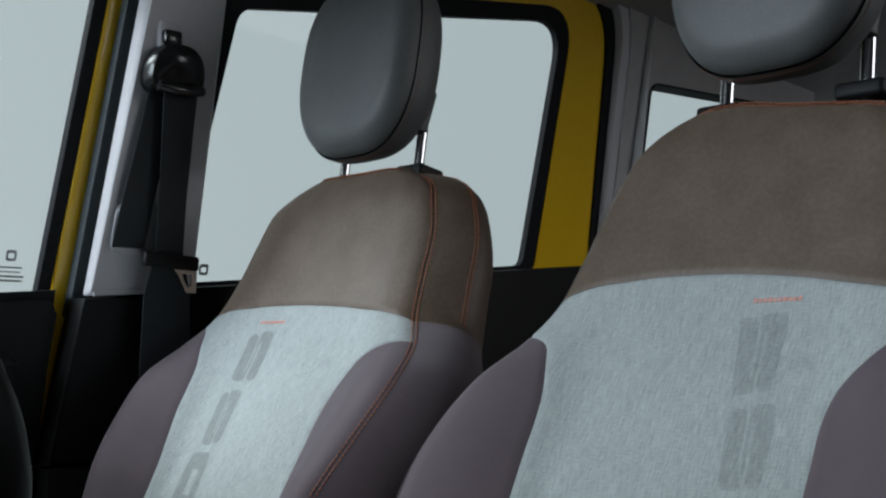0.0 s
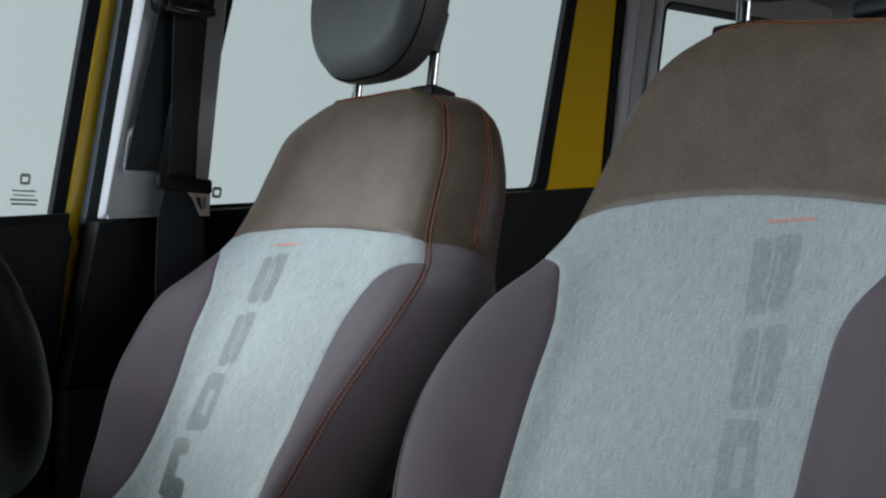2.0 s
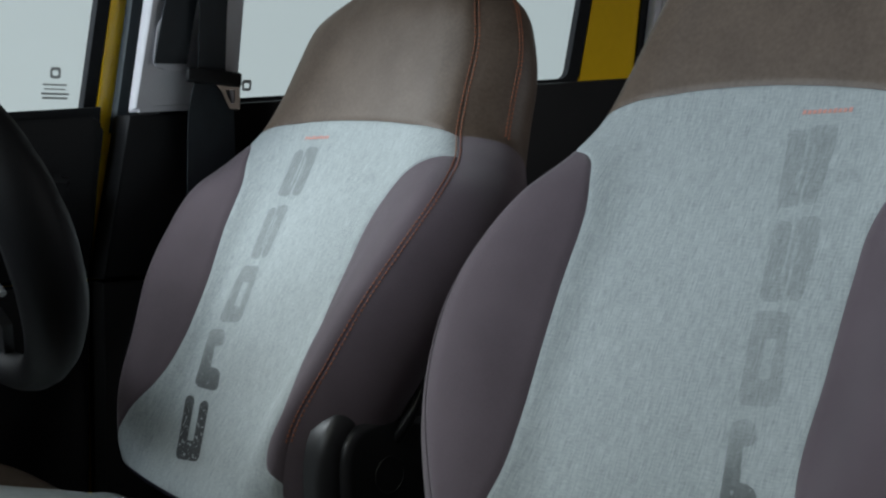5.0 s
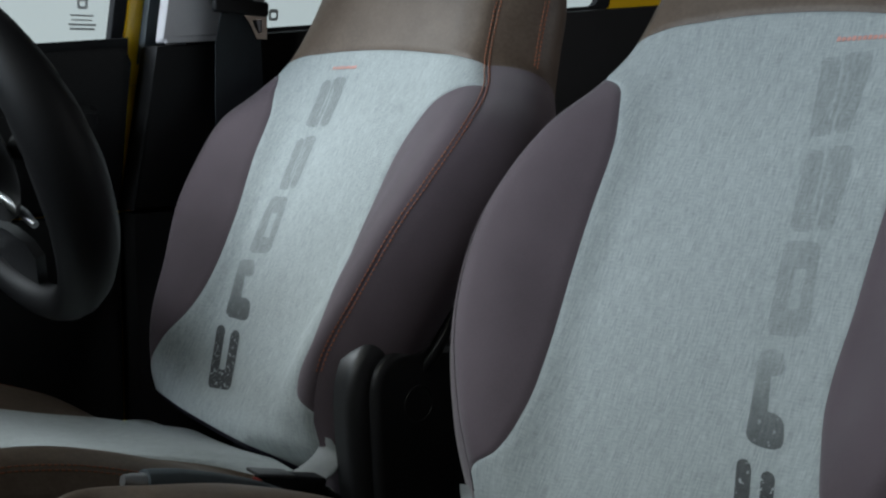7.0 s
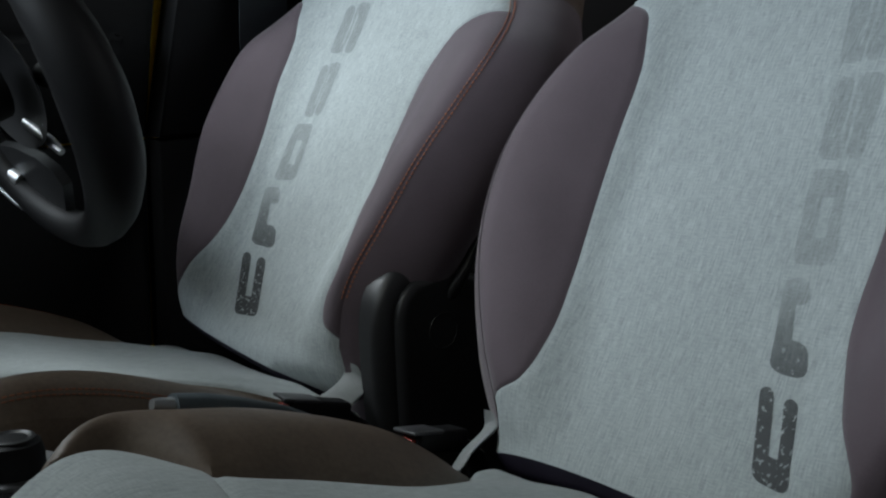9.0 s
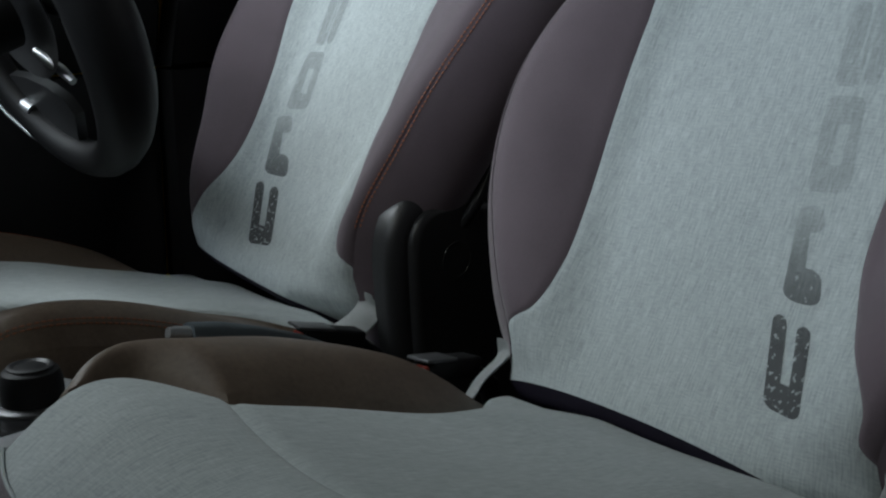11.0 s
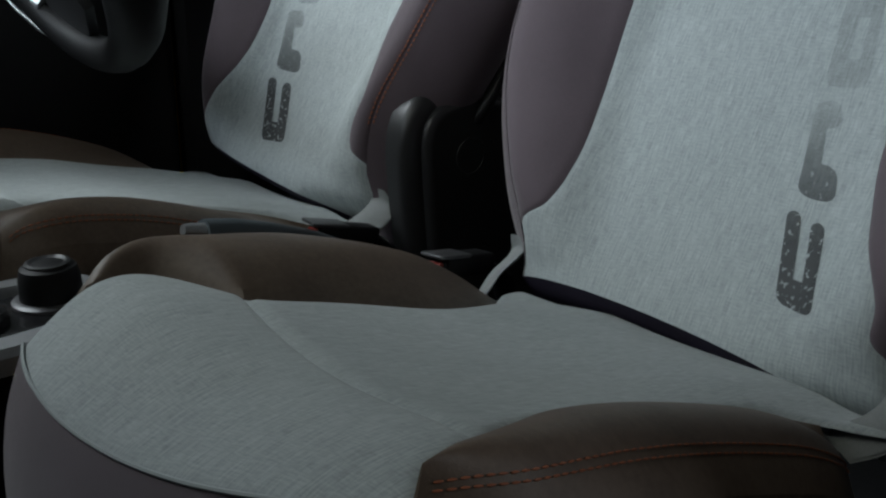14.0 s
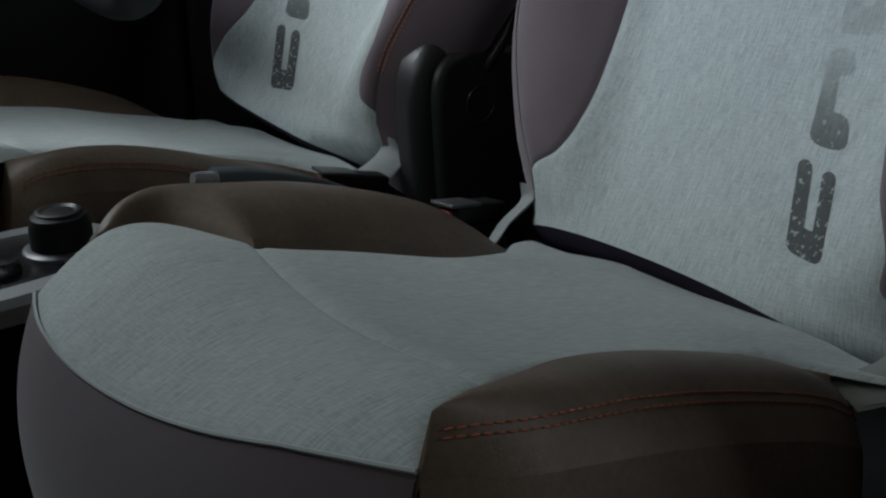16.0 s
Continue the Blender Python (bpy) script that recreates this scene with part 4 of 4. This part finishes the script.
passenger_letters = [
    ("s", ((-0.022, 0.397), (-0.073, 0.395), (-0.037, 0.308), (-0.075, 0.308))),
    ("s", ((-0.041, 0.298), (-0.086, 0.299), (-0.050, 0.215), (-0.091, 0.215))),
    ("o", ((-0.050, 0.206), (-0.084, 0.207), (-0.060, 0.120), (-0.097, 0.123))),
    ("r", ((-0.059, 0.107), (-0.081, 0.111), (-0.071, 0.029), (-0.107, 0.027))),
    ("c", ((-0.069, 0.016), (-0.105, 0.015), (-0.089, -0.058), (-0.127, -0.064))),
]
driver_letters = [
    ("s", ((0.094, 0.393), (0.043, 0.394), (0.084, 0.313), (0.032, 0.310))),
    ("s", ((0.085, 0.298), (0.043, 0.298), (0.074, 0.213), (0.037, 0.213))),
    ("o", ((0.081, 0.202), (0.042, 0.203), (0.079, 0.117), (0.031, 0.121))),
    ("r", ((0.090, 0.106), (0.056, 0.109), (0.069, 0.026), (0.014, 0.025))),
    ("c", ((0.076, 0.012), (0.024, 0.016), (0.035, -0.070), (-0.014, -0.066))),
]
passenger_seat = make_seat("front_seat", "grey cloth and brown leather passenger seat, empty", passenger_back, passenger_letters, (-0.032, -0.082, 0.4095), 1, 0.0)
driver_seat = make_seat("front_seat", "grey cloth and brown leather driver's seat behind the wheel", driver_back, driver_letters, (0.083, 0.030, 0.408), -1, -0.03)
driver_seat.location = driver_seat.location + Vector((0.038, 0.68, 0))

# ---- steering wheel
wheel = thing("steering_wheel", "black leather steering wheel with silver spoke trim", "steering wheel", (0.115, 0.655, 0.965))
W0 = Vector((0.097, 0.66, 0.963))
AX = Vector((math.cos(radians(20)), 0, math.sin(radians(20))))
WU = Vector((-AX.z, 0, AX.x))


def on_wheel(y, z, d=0.0):
    return W0 + Vector((0, y, 0)) + WU * z + AX * d


bm = bmesh.new()
tube(bm, [on_wheel(0.178 * math.cos(t * math.tau / 72), 0.178 * math.sin(t * math.tau / 72)) for t in range(72)], lambda t: 0.019 + 0.016 * max(0, math.cos((t - 0.53) * math.tau)) ** 2, 14, True)
own(wheel, part("rim", bm, BLACK, wheel, "black leather wheel rim"))
bm = bmesh.new()
patch(bm, lambda a, b: on_wheel(0.085 * (b ** 0.8) * math.cos(a * math.tau), 0.075 * (b ** 0.8) * math.sin(a * math.tau), 0.02 * (1 - b * b) - 0.012), 32, 8)
own(wheel, part("hub", bm, BLACK, wheel, "black plastic airbag cover"))
for ang in (0, 180):
    c, s = math.cos(radians(ang)), math.sin(radians(ang))
    bm = bmesh.new()
    tube(bm, [on_wheel(c * r, s * r, 0.012 + 0.04 * (0.18 - r)) for r in (0.05, 0.09, 0.13, 0.18)], lambda t: 0.015 - 0.004 * t, 12)
    sp = own(wheel, part("spoke", bm, BLACK, wheel, "black plastic spoke"))
# silver spoke trim, then two silver tubes modelled in place of highlights on edges
for line, r, nm, lab in (
    ([(0.215, -0.098), (0.165, -0.108), (0.130, -0.117), (0.100, -0.127)], 0.012, "spoke_trim", "satin silver spoke trim"),
    ([(0.012, -0.048), (-0.015, -0.060), (-0.035, -0.068), (-0.052, -0.080)], 0.006, "switch_glint", "satin silver streak drawn as a switch highlight"),
    ([(0.240, -0.105), (0.215, -0.1224), (0.194, -0.1405), (0.152, -0.1616), (0.109, -0.1733), (0.055, -0.1733), (0.018, -0.1598)], 0.0028, "edge_glint", "thin satin silver line drawn as an edge highlight"),
):
    bm = bmesh.new()
    tube(bm, [on_wheel(y, z, -0.003) for y, z in line], lambda t, r=r: r * (0.55 + 0.45 * math.sin(math.pi * (0.1 + 0.8 * t))), 12)
    own(wheel, part(nm, bm, SATIN, wheel, lab))
bm = bmesh.new()
plate = [(0.240, -0.105), (0.215, -0.1224), (0.194, -0.1405), (0.152, -0.1616), (0.109, -0.1733), (0.055, -0.1733), (0.018, -0.1598), (-0.005, -0.125), (0.006, -0.108), (0.038, -0.094), (0.091, -0.085), (0.2, -0.085)]
layers = [[bm.verts.new(on_wheel(y, z, d)) for y, z in plate] for d in (0.0, 0.012)]
bm.faces.new(layers[0])
bm.faces.new(layers[1][::-1])
for k in range(len(plate)):
    bm.faces.new((layers[0][k], layers[0][(k + 1) % len(plate)], layers[1][(k + 1) % len(plate)], layers[1][k]))
own(wheel, part("lower_spoke", bm, SATINBLACK, wheel, "black plastic lower spoke"))
bm = bmesh.new()
tube(bm, [W0 - AX * 0.02, W0 - AX * 0.55], 0.035, 16)
own(wheel, part("column", bm, BLACK, wheel, "black steering column shroud"))


# ---- seat belt on the pillar
def strip(bm, line, across, thick=0.0014):
    """A flat band along line; across is half its width as a vector at each point."""
    rows = []
    for p, w in zip(line, across):
        p, w = Vector(p), Vector(w)
        rows.append([bm.verts.new(p - w), bm.verts.new(p + w), bm.verts.new(p + w + Vector((0, thick, 0))), bm.verts.new(p - w + Vector((0, thick, 0)))])
    for a, b in zip(rows, rows[1:]):
        for k in range(4):
            bm.faces.new((a[k], a[(k + 1) % 4], b[(k + 1) % 4], b[k]))
    bm.faces.new(rows[0])
    bm.faces.new(rows[-1][::-1])


belt = thing("seat_belt", "black seat belt hanging from its pillar anchor, unfastened", "seat belt", (0.57, 0.93, 1.42))
bm = bmesh.new()
strip(bm, [(0.572, 0.868, 1.405), (0.577, 0.885, 1.33), (0.582, 0.903, 1.24), (0.585, 0.915, 1.165), (0.590, 0.927, 1.10), (0.595, 0.938, 1.00), (0.600, 0.942, 0.80), (0.605, 0.942, 0.45)],
      [(0.029, 0.0, 0.001), (0.0275, 0.002, 0), (0.0255, 0.003, 0), (0.025, 0.002, 0), (0.041, 0.002, 0), (0.043, 0.0, 0), (0.043, 0, 0), (0.043, 0, 0)])
own(belt, part("front_webbing", bm, WEBBING, belt, "black woven webbing"))
bm = bmesh.new()
strip(bm, [(0.553, 0.884, 1.40), (0.545, 0.897, 1.33), (0.533, 0.916, 1.24), (0.525, 0.930, 1.168)], [(0.024, 0, 0), (0.025, 0, 0), (0.026, 0, 0), (0.027, 0, 0.001)])
own(belt, part("rear_webbing", bm, WEBBING, belt, "black woven webbing running into the pillar"))
bm = bmesh.new()
prof = [(0.048 * math.copysign(abs(math.cos(a)) ** 0.8, math.cos(a)), 0.048 * math.sin(a) if math.sin(a) > 0 else 0.030 * math.copysign(abs(math.sin(a)) ** 0.6, math.sin(a))) for a in (k * math.tau / 40 for k in range(40))]
layers = []
for off, grow in ((0.024, 1.0), (0.004, 1.0), (-0.006, 0.92), (-0.011, 0.72), (-0.012, 0.3)):
    layers.append([bm.verts.new((0.566 + x * grow, wall_y(1.415 + z, 0.935) + off, 1.418 + z * grow)) for x, z in prof])
for a, b in zip(layers, layers[1:]):
    for k in range(40):
        bm.faces.new((a[k], a[(k + 1) % 40], b[(k + 1) % 40], b[k]))
bm.faces.new(layers[0])
bm.faces.new(layers[-1])
anchor = own(belt, part("anchor_cover", bm, GLOSSBLACK, belt, "glossy black belt anchor cover"))
bm = bmesh.new()
tube(bm, [(0.527, 0.858, 1.397), (0.55, 0.853, 1.393), (0.58, 0.853, 1.394), (0.600, 0.858, 1.399)], 0.008, 10)
own(belt, part("guide_loop", bm, GLOSSBLACK, belt, "glossy black belt guide"))
bm = bmesh.new()
box(bm, 0.540, 0.570, 0.862, 0.885, 1.462, 1.484, 0.005)
own(belt, part("height_button", bm, GLOSSBLACK, belt, "black height adjuster button"))
bm = bmesh.new()
box(bm, 0.536, 0.574, 0.871, 0.885, 1.455, 1.500, 0.008)
own(belt, part("adjuster_plate", bm, TRIM, belt, "pale grey adjuster plate"))
bm = bmesh.new()
box(bm, -0.047, 0.047, -0.006, 0.006, -0.011, 0.011, 0.0045, Matrix.Translation((0.586, 0.912, 1.150)) @ Matrix.Rotation(radians(3), 4, "Y"), 3)
tongue = own(belt, part("tongue_grip", bm, BLACK, belt, "black plastic buckle tongue grip"))
bm = bmesh.new()
outline = [(0.588, 1.142), (0.632, 1.142), (0.630, 1.104), (0.612, 1.104), (0.600, 1.128)]
hole = [(0.606, 1.132), (0.622, 1.132), (0.621, 1.114), (0.615, 1.112), (0.608, 1.124)]
for y in (0.912, 0.9145):
    a = [bm.verts.new((x, y, z)) for x, z in outline]
    b = [bm.verts.new((x, y, z)) for x, z in hole]
    for k in range(5):
        bm.faces.new((a[k], a[(k + 1) % 5], b[(k + 1) % 5], b[k]))
    if y == 0.912:
        keep = (a, b)
for first, second in ((keep[0], a), (keep[1], b)):
    for k in range(5):
        bm.faces.new((first[k], first[(k + 1) % 5], second[(k + 1) % 5], second[k]))
own(belt, part("tongue", bm, CHROME, belt, "bright steel tongue plate"))

bm = bmesh.new()
bmesh.ops.create_cone(bm, cap_ends=True, segments=16, radius1=0.006, radius2=0.004, depth=0.004, matrix=Matrix.Translation((0.597, 0.936, 1.045)) @ Matrix.Rotation(math.pi / 2, 4, "X"))
own(belt, part("stop_button", bm, BLACK, belt, "small black stop button on the webbing"))

# ---- belt buckles beside the seats
def buckle(at, turn, label):
    b = thing("belt_buckle", label, "belt buckle", at, group="belt buckles")
    bm = bmesh.new()
    box(bm, -0.045, 0.03, -0.014, 0.014, -0.011, 0.011, 0.004, None, 3)
    part("housing", bm, BLACK, b, "black plastic buckle housing")
    bm = bmesh.new()
    box(bm, -0.050, -0.043, -0.008, 0.008, -0.004, 0.004, 0.0015)
    part("button", bm, RED, b, "red release button")
    bm = bmesh.new()
    box(bm, -0.055, -0.01, -0.0145, 0.0145, 0.0085, 0.0125, 0.0015)
    part("plate", bm, STEEL, b, "dull steel edge")
    bm = bmesh.new()
    tube(bm, [(0.02, 0, 0), (0.06, 0, -0.02), (0.09, 0, -0.07), (0.10, 0, -0.16)], 0.012, 10, squash=(1.0, 0.5))
    part("stalk", bm, BLACK, b, "black buckle stalk")
    b.matrix_basis = Matrix.Translation(at) @ Euler([radians(v) for v in turn]).to_matrix().to_4x4()
    return b


buckle((0.335, 0.262, 0.606), (0, 12, 8), "black belt buckle with red button by the passenger seat")
buckle((0.315, 0.432, 0.602), (0, 14, -8), "black belt buckle with red button by the driver's seat")

# ---- centre console
console = thing("centre_console", "black centre console with silver selector surround", "console", (-0.05, 0.34, 0.32))
bm = bmesh.new()
box(bm, -0.42, 0.16, 0.285, 0.395, 0.32, 0.640, 0.015)
own(console, part("body", bm, BLACK, console, "black plastic console body"))
bm = bmesh.new()
prof = []
for k in range(48):
    a = k * math.tau / 48
    prof.append((math.copysign(abs(math.cos(a)) ** 0.75, math.cos(a)), math.copysign(abs(math.sin(a)) ** 0.75, math.sin(a))))
lay = []
for sx, sy, z in ((0.112, 0.082, 0.636), (0.112, 0.082, 0.650), (0.106, 0.076, 0.656), (0.085, 0.056, 0.657), (0.080, 0.051, 0.650), (0.078, 0.050, 0.640)):
    lay.append([bm.verts.new((-0.115 + sx * x, 0.335 + sy * y, z)) for x, y in prof])
for a, b in zip(lay, lay[1:]):
    for k in range(48):
        bm.faces.new((a[k], a[(k + 1) % 48], b[(k + 1) % 48], b[k]))
own(console, part("surround", bm, SATIN, console, "satin silver selector surround"))
bm = bmesh.new()
box(bm, -0.19, -0.04, 0.29, 0.38, 0.636, 0.652, 0.005)
own(console, part("switch_plate", bm, GLOSSBLACK, console, "glossy black plate"))


def turned(bm, at, rows, n=32):
    rings = [[bm.verts.new((at[0] + r * math.cos(k * math.tau / n), at[1] + r * math.sin(k * math.tau / n), at[2] + z)) for k in range(n)] for r, z in rows]
    for a, b in zip(rings, rings[1:]):
        for k in range(n):
            bm.faces.new((a[k], a[(k + 1) % n], b[(k + 1) % n], b[k]))
    bm.faces.new(rings[-1])


bm = bmesh.new()
turned(bm, (-0.058, 0.34, 0.652), ((0.025, 0), (0.026, 0.004), (0.0255, 0.022), (0.023, 0.031), (0.018, 0.034)))
knob = own(console, part("mode_knob", bm, BLACK, console, "black rotary knob"))
bm = bmesh.new()
turned(bm, (-0.058, 0.34, 0.684), ((0.019, 0.0), (0.0188, 0.003), (0.016, 0.0038), (0.012, 0.0015), (0.004, 0.0012)))
cap = part("knob_cap", bm, SATINBLACK, knob, "dark metal knob cap")
bm = bmesh.new()
turned(bm, (-0.058, 0.34, 0.650), ((0.033, 0.0), (0.033, 0.005), (0.030, 0.007), (0.027, 0.007)))
own(console, part("knob_ring", bm, STEEL, console, "dark metal ring under the knob"))
bm = bmesh.new()
turned(bm, (-0.118, 0.325, 0.652), ((0.017, 0), (0.0175, 0.003), (0.016, 0.012), (0.010, 0.014)))
own(console, part("button", bm, GLOSSBLACK, console, "small glossy black button"))
handbrake = thing("handbrake_lever", "dark slate handbrake lever with a silver tip between the seats", "handbrake", (0.1, 0.36, 0.6))
bm = bmesh.new()
tube(bm, [(0.30, 0.36, 0.588), (0.215, 0.36, 0.634), (0.168, 0.36, 0.652), (0.13, 0.36, 0.664), (0.098, 0.36, 0.670)], lambda t: 0.012 + 0.002 * t, 12)
own(handbrake, part("grip", bm, SLATE, handbrake, "dark slate grip"))
bm = bmesh.new()
tube(bm, [(0.098, 0.36, 0.672), (0.086, 0.36, 0.676), (0.078, 0.36, 0.678)], lambda t: 0.0085 - 0.003 * t, 12)
own(handbrake, part("tip", bm, SATIN, handbrake, "satin silver button"))
